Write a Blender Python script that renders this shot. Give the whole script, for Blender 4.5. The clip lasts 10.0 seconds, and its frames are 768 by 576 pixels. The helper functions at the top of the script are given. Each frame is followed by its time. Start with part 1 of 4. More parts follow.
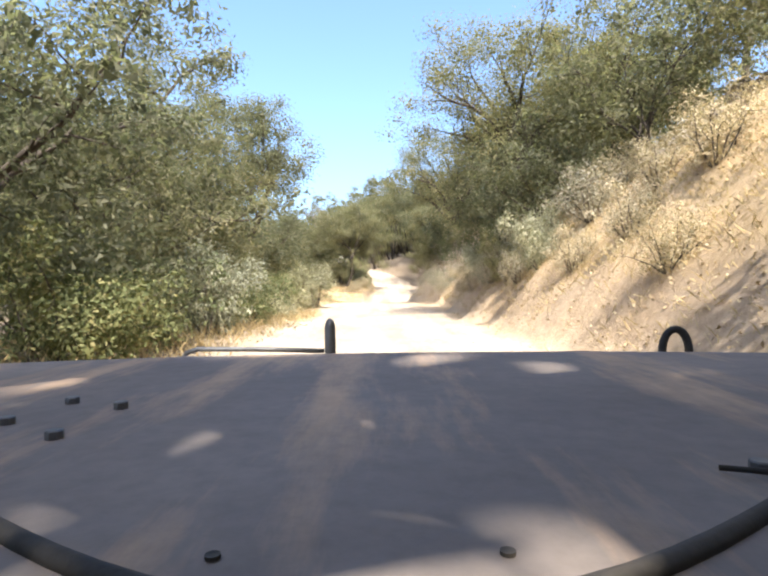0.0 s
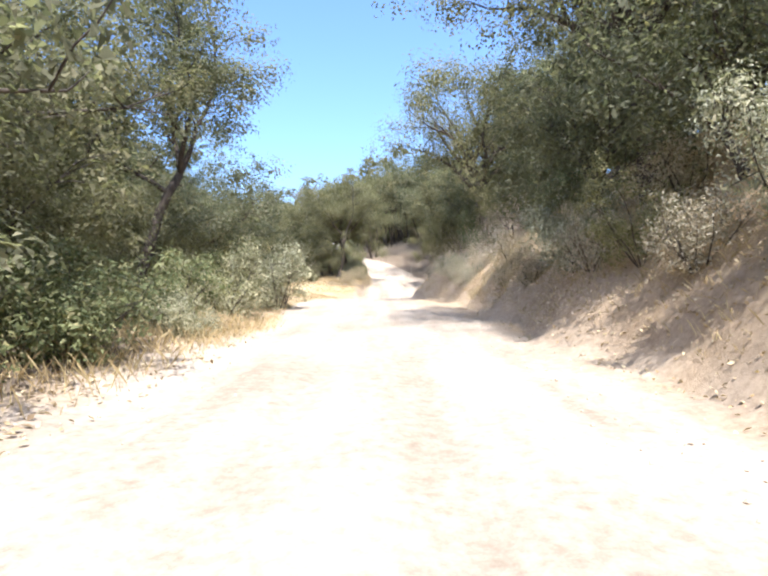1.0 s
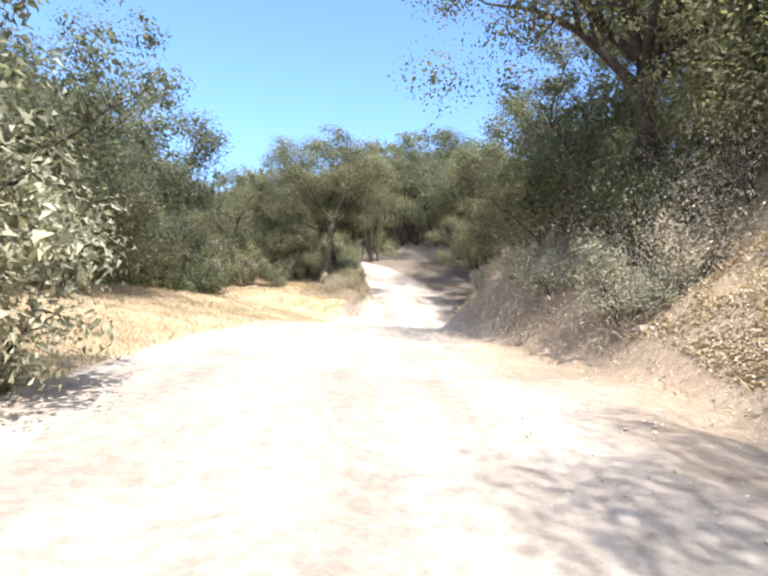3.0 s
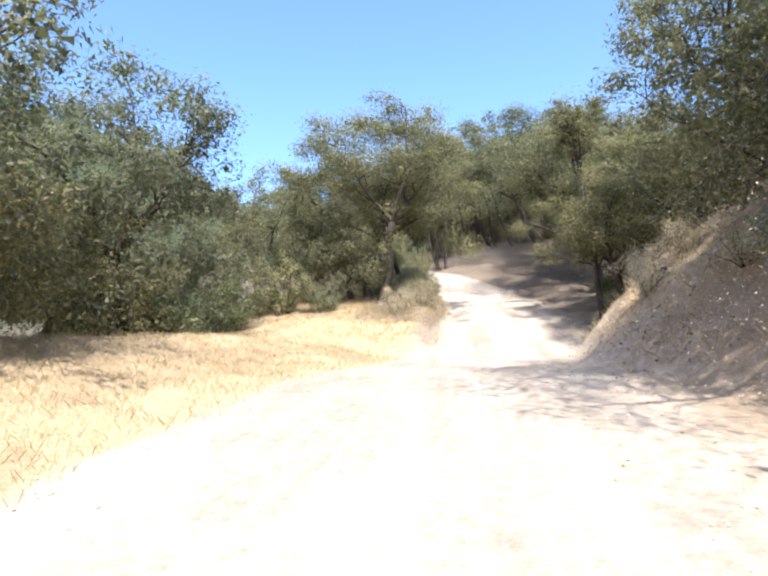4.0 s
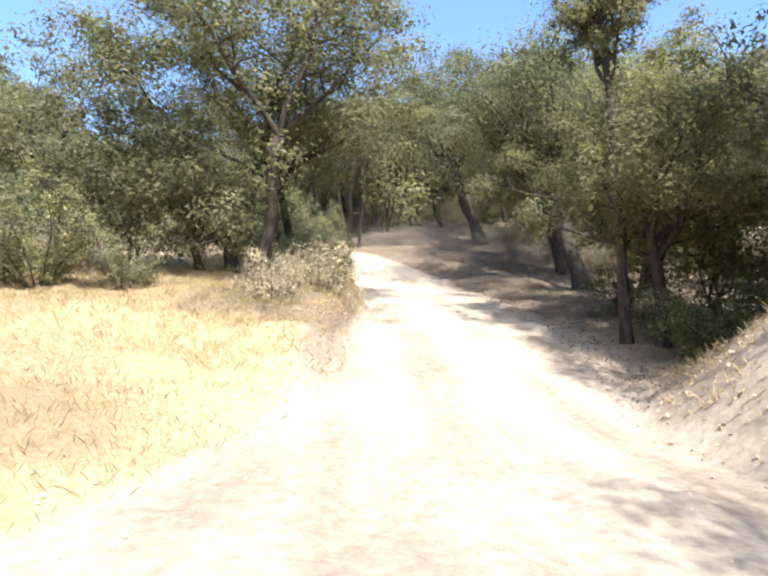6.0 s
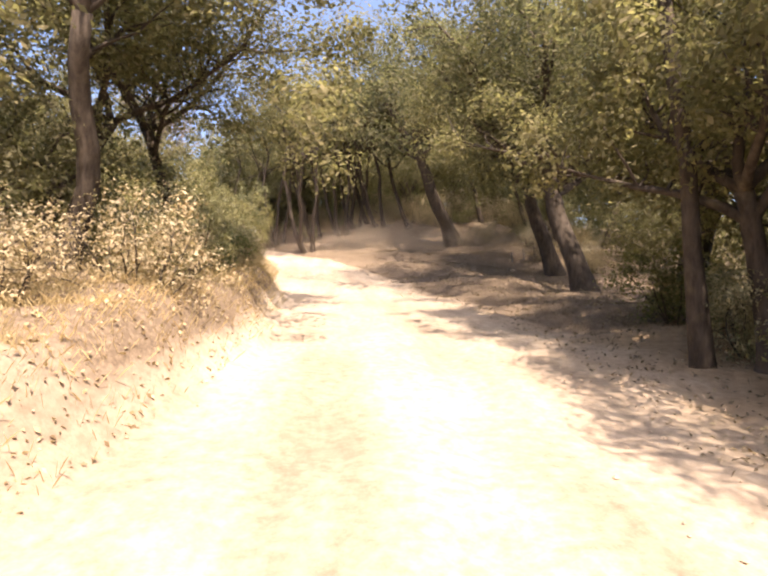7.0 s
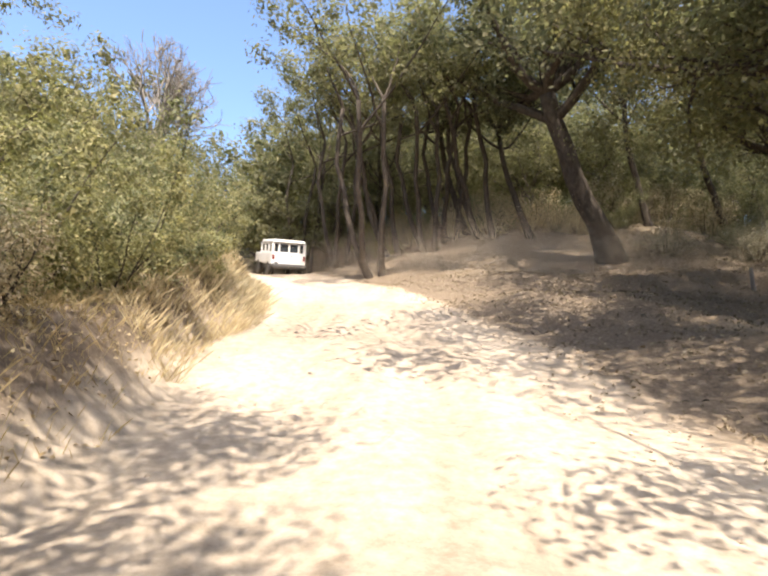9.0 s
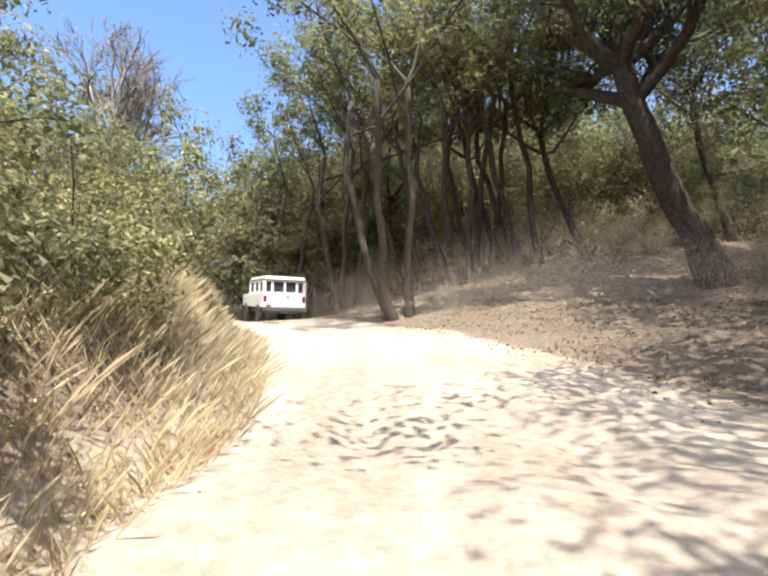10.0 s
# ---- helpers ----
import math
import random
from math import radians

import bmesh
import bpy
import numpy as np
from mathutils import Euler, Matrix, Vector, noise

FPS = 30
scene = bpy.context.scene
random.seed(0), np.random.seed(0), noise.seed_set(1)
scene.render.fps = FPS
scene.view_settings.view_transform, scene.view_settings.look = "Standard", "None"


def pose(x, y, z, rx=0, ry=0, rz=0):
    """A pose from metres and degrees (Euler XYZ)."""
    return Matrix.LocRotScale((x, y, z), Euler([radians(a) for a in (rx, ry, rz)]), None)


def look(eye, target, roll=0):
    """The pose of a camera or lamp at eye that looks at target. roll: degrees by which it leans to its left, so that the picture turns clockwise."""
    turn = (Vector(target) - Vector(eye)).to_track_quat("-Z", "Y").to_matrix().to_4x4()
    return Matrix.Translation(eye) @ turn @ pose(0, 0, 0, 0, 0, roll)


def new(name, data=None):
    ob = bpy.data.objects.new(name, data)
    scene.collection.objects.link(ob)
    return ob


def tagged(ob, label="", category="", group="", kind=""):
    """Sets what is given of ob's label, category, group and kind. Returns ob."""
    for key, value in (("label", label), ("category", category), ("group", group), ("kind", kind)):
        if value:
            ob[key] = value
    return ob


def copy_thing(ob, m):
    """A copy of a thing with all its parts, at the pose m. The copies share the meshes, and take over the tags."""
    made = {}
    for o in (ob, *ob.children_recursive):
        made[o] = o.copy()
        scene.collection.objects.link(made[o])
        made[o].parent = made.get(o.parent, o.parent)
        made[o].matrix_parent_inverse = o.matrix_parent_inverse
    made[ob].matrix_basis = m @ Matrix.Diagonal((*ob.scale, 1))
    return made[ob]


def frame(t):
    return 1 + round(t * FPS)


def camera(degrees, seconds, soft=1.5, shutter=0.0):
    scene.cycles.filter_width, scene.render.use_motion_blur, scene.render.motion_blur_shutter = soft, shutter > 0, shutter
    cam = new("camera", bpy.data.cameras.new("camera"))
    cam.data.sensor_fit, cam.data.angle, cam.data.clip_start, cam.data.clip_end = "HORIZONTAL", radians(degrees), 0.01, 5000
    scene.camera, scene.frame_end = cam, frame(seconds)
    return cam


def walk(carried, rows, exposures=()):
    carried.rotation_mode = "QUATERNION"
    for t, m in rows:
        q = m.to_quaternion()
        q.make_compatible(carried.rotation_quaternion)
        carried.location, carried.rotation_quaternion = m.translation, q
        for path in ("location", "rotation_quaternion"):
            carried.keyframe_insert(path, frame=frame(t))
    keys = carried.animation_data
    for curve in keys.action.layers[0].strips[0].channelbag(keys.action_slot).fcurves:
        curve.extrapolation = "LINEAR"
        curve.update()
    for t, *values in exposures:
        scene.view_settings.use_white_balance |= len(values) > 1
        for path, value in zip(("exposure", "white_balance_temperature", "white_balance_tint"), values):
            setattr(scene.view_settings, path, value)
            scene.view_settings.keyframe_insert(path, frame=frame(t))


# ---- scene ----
# The camera rides on a car along a dirt track that runs along +y.
DEGREES = 70.9
cam = camera(DEGREES, 10.0, soft=2.4)


def knots(table):
    """A smooth function through rows of (place, value)."""
    xs, vs = [float(r[0]) for r in table], [float(r[1]) for r in table]

    def value(q):
        q = np.asarray(q, float)
        i = np.clip(np.searchsorted(xs, q) - 1, 0, len(xs) - 2)
        x0, x1 = np.take(xs, i), np.take(xs, i + 1)
        u = np.clip((q - x0) / (x1 - x0), 0, 1)
        u = u * u * (3 - 2 * u)
        return np.take(vs, i) * (1 - u) + np.take(vs, i + 1) * u
    return value


# t, x, y, z, pitch, roll, yaw
PATH = (
    (0, 1.23, -2.92, 1.46, -0.45, -0.80, 1.42),
    (0.5, 1.03, 2.80, 1.44, -1.09, -1.85, 1.33),
    (1, 0.89, 8.16, 1.37, -1.32, -0.64, 1.15),
    (1.5, 0.47, 13.05, 1.33, -1.44, -1.68, -0.29),
    (2, 0.35, 17.83, 1.34, -1.35, -0.60, -1.05),
    (2.5, 0.23, 22.19, 1.28, -0.11, 1.96, -1.18),
    (2.7, 0.18, 23.78, 1.20, -0.19, 2.79, -0.60),
    (3.8, -0.85, 33.04, 1.40, 0.82, -1.34, 6.66),
    (4, -1.06, 34.50, 1.36, 1.17, -2.07, 7.49),
    (4.5, -1.66, 37.70, 1.21, 0.67, -0.81, 7.44),
    (5, -1.80, 40.63, 1.26, 0.73, -0.46, 4.65),
    (5.5, -1.88, 43.22, 1.33, 0.14, 1.08, 0.84),
    (6, -1.53, 45.45, 1.21, -0.33, 2.46, -2.36),
    (6.2, -1.29, 46.32, 1.18, -0.09, 2.08, -3.53),
    (7.3, 0.35, 53.68, 0.74, 1.81, 0.62, -5.81),
    (7.5, 0.44, 54.96, 0.86, 1.74, -0.11, -7.15),
    (8, 0.57, 58.04, 1.25, 1.00, -1.18, -8.23),
    (8.5, 0.90, 61.62, 1.68, 1.57, -0.76, -1.42),
    (9, 0.87, 64.85, 1.96, 4.00, 1.47, 6.26),
    (9.5, 0.77, 67.51, 2.22, 4.69, 0.63, 11.06),
    (10, -1.07, 70.37, 2.40, 8.61, -1.01, 5.36),
)
walk(cam, [(t, pose(x, y, z, 90 + p, -r, w)) for t, x, y, z, p, r, w in PATH],
     exposures=[(0.0, 1.7, 6300, 10), (0.4, 1.55, 5600, 10), (1.2, 1.47, 5650, 12), (2.5, 1.45, 5550, 12), (5.2, 1.44, 5700, 12), (6.2, 1.52, 5950, 10), (7.3, 1.55, 7800, 26), (8.2, 1.47, 7000, 14), (9.0, 1.47, 6650, 12), (10.0, 1.42, 6050, 10)])

# ---- daylight ----
SUN_HIGH, SUN_FROM = 56.0, 168.0  # degrees over the horizon; compass bearing with +y as north
world = bpy.data.worlds.new("sky")
scene.world = world
world.use_nodes = True
wn = world.node_tree
sky = wn.nodes.new("ShaderNodeTexSky")
sky.sky_type, sky.sun_disc = "NISHITA", False
sky.sun_elevation, sky.sun_rotation = radians(SUN_HIGH), radians(SUN_FROM)
sky.dust_density, sky.air_density, sky.ozone_density = 3.5, 1.0, 6.0
wn.links.new(sky.outputs[0], wn.nodes["Background"].inputs[0])
wn.nodes["Background"].inputs[1].default_value = 0.15
lamp = bpy.data.lights.new("sun", "SUN")
lamp.energy, lamp.angle, lamp.color = 4.6, radians(0.6), (1.0, 0.94, 0.85)
sun = new("sun", lamp)
b, e = radians(SUN_FROM), radians(SUN_HIGH)
sun.matrix_world = look((math.sin(b) * 60 * math.cos(e), math.cos(b) * 60 * math.cos(e), 60 * math.sin(e)), (0, 0, 0))


# ---- materials ----
class Nodes:
    """A small hand for wiring one material."""

    def __init__(self, name, rough=0.8, metal=0.0, spec=0.3):
        self.mat = bpy.data.materials.new(name)
        self.mat.use_nodes = True
        self.tree = self.mat.node_tree
        self.bsdf = self.tree.nodes["Principled BSDF"]
        self.bsdf.inputs["Roughness"].default_value = rough
        self.bsdf.inputs["Metallic"].default_value = metal
        self.bsdf.inputs["Specular IOR Level"].default_value = spec
        self.where = self.tree.nodes.new("ShaderNodeTexCoord")

    def add(self, kind, **values):
        n = self.tree.nodes.new(kind)
        for k, v in values.items():
            n.inputs[k].default_value = v
        return n

    def link(self, a, b):
        self.tree.links.new(a, b)

    def noise(self, scale, detail=5.0, rough=0.6, space="Object", squash=None):
        n = self.add("ShaderNodeTexNoise", Scale=scale, Detail=detail, Roughness=rough)
        if squash:
            m = self.tree.nodes.new("ShaderNodeMapping")
            m.inputs["Scale"].default_value = squash
            self.link(self.where.outputs[space], m.inputs[0])
            self.link(m.outputs[0], n.inputs["Vector"])
        else:
            self.link(self.where.outputs[space], n.inputs["Vector"])
        return n.outputs["Fac"]

    def ramp(self, fac, stops):
        r = self.tree.nodes.new("ShaderNodeValToRGB")
        while len(r.color_ramp.elements) < len(stops):
            r.color_ramp.elements.new(0.5)
        for el, (at, col) in zip(r.color_ramp.elements, stops):
            el.position, el.color = at, (*col, 1) if len(col) == 3 else col
        self.link(fac, r.inputs[0])
        return r.outputs[0]

    def mix(self, a, b, fac, how="MIX"):
        m = self.tree.nodes.new("ShaderNodeMix")
        m.data_type, m.blend_type = "RGBA", how
        for s, v in ((m.inputs[0], fac), (m.inputs[6], a), (m.inputs[7], b)):
            if isinstance(v, (int, float)):
                s.default_value = v
            elif isinstance(v, tuple):
                s.default_value = (*v, 1)
            else:
                self.link(v, s)
        return m.outputs[2]

    def colour(self, out):
        self.link(out, self.bsdf.inputs["Base Color"])
        return self

    def bump(self, fac, strength=0.4, distance=0.02):
        n = self.add("ShaderNodeBump", Strength=strength, Distance=distance)
        self.link(fac, n.inputs["Height"])
        self.link(n.outputs[0], self.bsdf.inputs["Normal"])
        return self


def grey(v):
    return (v, v, v)


def leaf_material(name, dark, light, dry, dryness=0.15, glow=0.35):
    n = Nodes(name, rough=0.7, spec=0.2)
    geo = n.tree.nodes.new("ShaderNodeNewGeometry")
    base = n.ramp(geo.outputs["Random Per Island"], [(0.0, dark), (0.85 - dryness, light), (1.0, dry)])
    info = n.tree.nodes.new("ShaderNodeObjectInfo")
    tree_tone = n.ramp(info.outputs["Random"], [(0.0, (0.78, 0.84, 0.9)), (0.5, (1, 1, 0.95)), (1.0, (1.06, 1.04, 0.93))])
    base = n.mix(base, tree_tone, 1.0, "MULTIPLY")
    patch = n.ramp(n.noise(0.9, 3.0), [(0.3, (0.72, 0.74, 0.76)), (0.7, (1.22, 1.18, 1.1))])
    base = n.mix(base, patch, 1.0, "MULTIPLY")
    n.colour(base)
    through_leaf = n.add("ShaderNodeBsdfTranslucent")
    n.link(n.mix(base, (1.08, 1.16, 0.8), 1.0, "MULTIPLY"), through_leaf.inputs["Color"])
    both = n.add("ShaderNodeMixShader", Fac=glow)
    n.link(n.bsdf.outputs[0], both.inputs[1])
    n.link(through_leaf.outputs[0], both.inputs[2])
    n.link(both.outputs[0], n.tree.nodes["Material Output"].inputs["Surface"])
    return n.mat


def bark_material(name, dark, light):
    n = Nodes(name, rough=0.95, spec=0.1)
    f = n.noise(9.0, 8.0, 0.7, squash=(1, 1, 0.25))
    c = n.ramp(f, [(0.3, dark), (0.7, light)])
    lichen = n.ramp(n.noise(2.2, 4.0), [(0.58, (1, 1, 1)), (0.72, (1.5, 1.5, 1.3))])
    n.colour(n.mix(c, lichen, 1.0, "MULTIPLY")).bump(f, 0.9, 0.03)
    return n.mat


def plain_material(name, col, rough=0.6, metal=0.0, spread=0.15, scale=6.0, spec=0.3, dust=0.0):
    n = Nodes(name, rough, metal, spec)
    lo, hi = tuple(c * (1 - spread) for c in col), tuple(min(1, c * (1 + spread)) for c in col)
    f = n.noise(scale, 6.0, 0.65)
    c = n.ramp(f, [(0.3, lo), (0.7, hi)])
    if dust:
        d = n.ramp(n.noise(scale * 0.4, 7.0, 0.7), [(0.35, grey(0)), (0.75, grey(dust))])
        c = n.mix(c, (0.42, 0.33, 0.22), d)
        n.link(n.ramp(d, [(0, grey(rough)), (1, grey(0.95))]), n.bsdf.inputs["Roughness"])
    n.colour(c).bump(n.noise(scale * 12, 3.0), 0.15, 0.004)
    return n.mat


def soil_mix(n):
    """Bare dry soil: pale ochre dust with darker crumbs and small stones."""
    big = n.ramp(n.noise(0.35, 4.0), [(0.3, (0.325, 0.268, 0.202)), (0.7, (0.445, 0.378, 0.293))])
    small = n.ramp(n.noise(7.0, 8.0, 0.75), [(0.28, (0.62, 0.58, 0.54)), (0.62, (1.08, 1.06, 1.04))])
    return n.mix(big, small, 1.0, "MULTIPLY")


def wheel_wear(n, c):
    """Long pale and dark streaks along the track."""
    track = n.ramp(n.noise(0.6, 5.0, 0.6, squash=(1.6, 0.16, 1)), [(0.32, (0.76, 0.74, 0.72)), (0.62, (1.1, 1.1, 1.1))])
    return n.mix(c, track, 1.0, "MULTIPLY")


def ground_material():
    n = Nodes("ground_dry", rough=0.95, spec=0.1)
    cover = n.tree.nodes.new("ShaderNodeVertexColor")
    cover.layer_name = "cover"
    parts = n.tree.nodes.new("ShaderNodeSeparateColor")
    n.link(cover.outputs[0], parts.inputs[0])
    away = n.tree.nodes.new("ShaderNodeAttribute")
    away.attribute_name = "away"
    soil = soil_mix(n)
    soil = n.mix(wheel_wear(n, soil), n.mix(soil, (1.02, 0.92, 0.78), 1.0, "MULTIPLY"), away.outputs["Fac"])
    straw = n.ramp(n.noise(11.0, 8.0, 0.75, squash=(1, 1, 0.3)), [(0.25, (0.21, 0.148, 0.082)), (0.5, (0.39, 0.286, 0.165)), (0.75, (0.50, 0.385, 0.24))])
    straw = n.mix(straw, n.ramp(n.noise(0.5, 4.0), [(0.3, (0.8, 0.78, 0.75)), (0.7, (1.12, 1.1, 1.05))]), 1.0, "MULTIPLY")
    # leaf litter, its tones lowered to carry some of the clearing's shade
    litter = n.ramp(n.noise(16.0, 8.0, 0.8), [(0.28, (0.06, 0.045, 0.033)), (0.5, (0.165, 0.124, 0.085)), (0.72, (0.33, 0.255, 0.175))])
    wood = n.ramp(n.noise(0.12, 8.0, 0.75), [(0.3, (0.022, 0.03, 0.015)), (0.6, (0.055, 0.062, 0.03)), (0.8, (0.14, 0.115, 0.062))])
    ragged = n.noise(1.7, 7.0, 0.7)

    def edge(channel):
        s = n.mix(channel, ragged, 0.35)
        return n.ramp(s, [(0.36, grey(0)), (0.52, grey(1))])
    c = n.mix(soil, straw, edge(parts.outputs[1]))
    c = n.mix(c, litter, edge(parts.outputs[2]))
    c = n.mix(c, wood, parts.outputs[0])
    n.colour(c)
    grain = n.add("ShaderNodeBump", Distance=0.05)
    n.link(n.noise(18.0, 9.0, 0.8), grain.inputs["Height"])
    n.link(n.ramp(away.outputs["Fac"], [(0.0, grey(0.2)), (1.0, grey(0.8))]), grain.inputs["Strength"])
    n.link(grain.outputs[0], n.bsdf.inputs["Normal"])
    return n.mat


def road_material():
    n = Nodes("road_dust", rough=0.97, spec=0.08)
    n.colour(wheel_wear(n, soil_mix(n))).bump(n.noise(18.0, 9.0, 0.8), 0.5, 0.02)
    return n.mat


M_GROUND, M_ROAD = ground_material(), road_material()
M_OAK = leaf_material("oak_leaf", (0.136, 0.128, 0.075), (0.212, 0.196, 0.118), (0.33, 0.295, 0.19), 0.1, 0.6)
M_SHRUB = leaf_material("shrub_leaf", (0.09, 0.104, 0.048), (0.172, 0.183, 0.086), (0.32, 0.285, 0.155), 0.14)
M_DUSTY = leaf_material("dusty_shrub_leaf", (0.125, 0.122, 0.062), (0.25, 0.238, 0.122), (0.44, 0.385, 0.22), 0.22, 0.4)
M_SAGE = leaf_material("grey_shrub_leaf", (0.17, 0.166, 0.107), (0.36, 0.342, 0.24), (0.50, 0.45, 0.32), 0.2)
M_DRYLEAF = leaf_material("dead_leaf", (0.20, 0.13, 0.07), (0.46, 0.34, 0.2), (0.66, 0.54, 0.36), 0.3, 0.2)
M_MOULD = leaf_material("leaf_mould", (0.13, 0.095, 0.062), (0.27, 0.2, 0.13), (0.42, 0.33, 0.22), 0.25, 0.15)
M_BRUSH = leaf_material("dry_brush", (0.26, 0.20, 0.13), (0.44, 0.36, 0.25), (0.52, 0.45, 0.33), 0.3, 0.3)
M_STRAW = leaf_material("straw", (0.30, 0.215, 0.115), (0.46, 0.345, 0.19), (0.55, 0.44, 0.26), 0.3, 0.35)
M_BARK = bark_material("oak_bark", (0.036, 0.029, 0.023), (0.11, 0.089, 0.07))
M_GREYWOOD = bark_material("dead_wood", (0.13, 0.11, 0.09), (0.28, 0.245, 0.205))
M_ROCK = plain_material("rock", (0.44, 0.35, 0.25), 0.95, spread=0.35, scale=3.0)

# ---- the lie of the land ----
road_z = knots(((-60, 0), (0, 0), (24, -0.12), (33, -0.03), (37.5, -0.22), (41, -0.18), (44, -0.16), (46, -0.26), (50, -0.55), (53.5, -0.72), (56, -0.5), (59, -0.13),
                (62, 0.2), (65, 0.53), (67.3, 0.78), (70, 1.02), (74, 1.65), (80, 2.6), (84, 3.3), (93, 4.5), (115, 6.4), (200, 11.0)))
road_x = knots(((-60, 3.5), (-10, 1.6), (3, 0.85), (13, 0.5), (23, 0.25), (32, -0.95), (39, -2.0), (46, -1.3), (54, 0.3), (61, 1.05), (67, 0.75), (73.5, -0.5),
                (80, -2.5), (84, -4.4), (93.4, -9.7), (105, -18.0), (125, -34.0)))
bank_x = knots(((-40, 5.2), (0, 4.8), (12, 4.5), (22, 4.2), (35, 4.1), (42, 3.3), (47, 2.2), (52, 2.6), (58, 4.5)))
HALF = 2.2


def smooth(a, b, q):
    u = np.clip((np.asarray(q, float) - a) / (b - a), 0, 1)
    return u * u * (3 - 2 * u)


def waves(x, y, size, seed):
    """Soft bumps of about that size, from -1 to 1."""
    r = np.random.default_rng(seed)
    out = np.zeros(np.broadcast(x, y).shape)
    for k in range(9):
        a, f, p = r.uniform(0, 6.28), (1 + 0.6 * r.random()) * 6.28 / size, r.uniform(0, 6.28)
        out = out + np.sin((np.cos(a) * x + np.sin(a) * y) * f + p + 1.3 * np.sin((np.sin(a) * x - np.cos(a) * y) * f * 0.6))
    return out / 4.5


def height(x, y):
    """The ground's height: the track, the raised grass field, the steep bank, the clearing and the hills behind."""
    x, y = np.asarray(x, float), np.asarray(y, float)
    d, base = x - road_x(y), road_z(y)
    l, r = np.maximum(-d - HALF, 0), np.maximum(d - HALF, 0)
    # left: verge, then a raised field, then a cut bank
    field = smooth(18, 30, y) * (1 - smooth(80, 92, y))
    cut = smooth(52, 57, y) * (1 - smooth(80, 92, y))
    left = 0.25 * smooth(0, 3, l) * (1 - field) + field * (1 - cut) * 0.95 * smooth(0.4, 6.0, l) + cut * (1.0 * smooth(0.0, 0.9, l) + 0.2 * smooth(1, 5, l))
    left = left + 0.06 * np.clip(l - 14, 0, 40) * smooth(14, 24, l)
    # right: the steep bank, then the clearing under the oaks
    bank = 1 - smooth(51.5, 58.5, y)
    rr = np.maximum(x - bank_x(y) - 0.25 * waves(x, y, 7, 5), 0) * (d > 0)
    slope = (7.0 * (1 - np.exp(-rr / 6.0)) + 0.16 * np.minimum(rr, 26)) * (1.18 - 0.18 * smooth(14, 26, y))
    clear = 0.3 * smooth(1.5, 3.5, r) * (1 - smooth(5, 8, r)) * smooth(56, 62, y) + 0.02 * np.clip(r - 3, 0, 30) * smooth(50, 60, y)
    clear = clear + 0.07 * smooth(77, 88, y) * np.minimum(r, 26) + 0.24 * np.clip(y - 87.5, 0, 9) * smooth(3, 10, r) * (1 - smooth(10, 16, x)) + 0.08 * np.maximum(y - 95, 0) * (y < 140) * smooth(1, 8, r) + 3.6 * (y >= 140) * smooth(1, 8, r)
    left = left + 0.7 * np.exp(-((d + 2.9) / 1.25) ** 2 - ((y - 78.0) / 3.2) ** 2)
    right = bank * slope + (1 - bank) * clear
    rough = 0.5 * waves(x, y, 7.0, 1) * 0.12 + 0.05 * waves(x, y, 1.7, 2) + 0.025 * waves(x, y, 0.8, 3)
    rough = rough + cut * smooth(0.15, 0.6, l) * (1 - smooth(1.6, 3.0, l)) * (0.17 * waves(x, y, 1.7, 9) + 0.08 * waves(x, y, 1.1, 10))
    rough = rough * (0.25 + smooth(0.2, 2.5, l + r)) + bank * smooth(0.3, 2, rr) * (0.16 * waves(x, y, 2.4, 7) + 0.07 * waves(x, y, 1.0, 8)) * (d > 0)
    far = np.hypot(x, y - 40)
    knoll = 58 * np.exp(-((x + 165) / 75) ** 2 - ((y - 235) / 75) ** 2)
    hills = 16 * smooth(90, 420, far) * (0.75 + 0.5 * waves(x, y, 420, 4)) + 30 * smooth(300, 1500, far) * (0.6 + 0.5 * waves(x, y, 1500, 6))
    return base + left + right + rough + np.maximum(hills, 0) + knoll


def mesh_of(name, verts, faces, mat, smooth_shade=True):
    me = bpy.data.meshes.new(name)
    me.from_pydata([tuple(v) for v in verts], [], [tuple(f) for f in faces])
    me.materials.append(mat)
    if smooth_shade:
        me.polygons.foreach_set("use_smooth", [True] * len(me.polygons))
    me.update()
    return me


def quads_mesh(name, corners, mat):
    """A mesh of loose faces from an array (faces, corners, 3)."""
    n, k = corners.shape[:2]
    me = bpy.data.meshes.new(name)
    me.vertices.add(n * k)
    me.vertices.foreach_set("co", np.ascontiguousarray(corners, np.float32).ravel())
    me.loops.add(n * k)
    me.loops.foreach_set("vertex_index", np.arange(n * k, dtype=np.int32))
    me.polygons.add(n)
    me.polygons.foreach_set("loop_start", np.arange(n, dtype=np.int32) * k)
    me.materials.append(mat)
    me.update(calc_edges=True)
    return me


def graded(lo, hi, step, reach):
    mid = np.arange(lo, hi + 1e-6, step)
    out, s, q = [], step, 0.0
    while q < reach:
        s *= 1.16
        q += s
        out.append(q)
    out = np.array(out)
    return np.concatenate([lo - out[::-1], mid, hi + out])


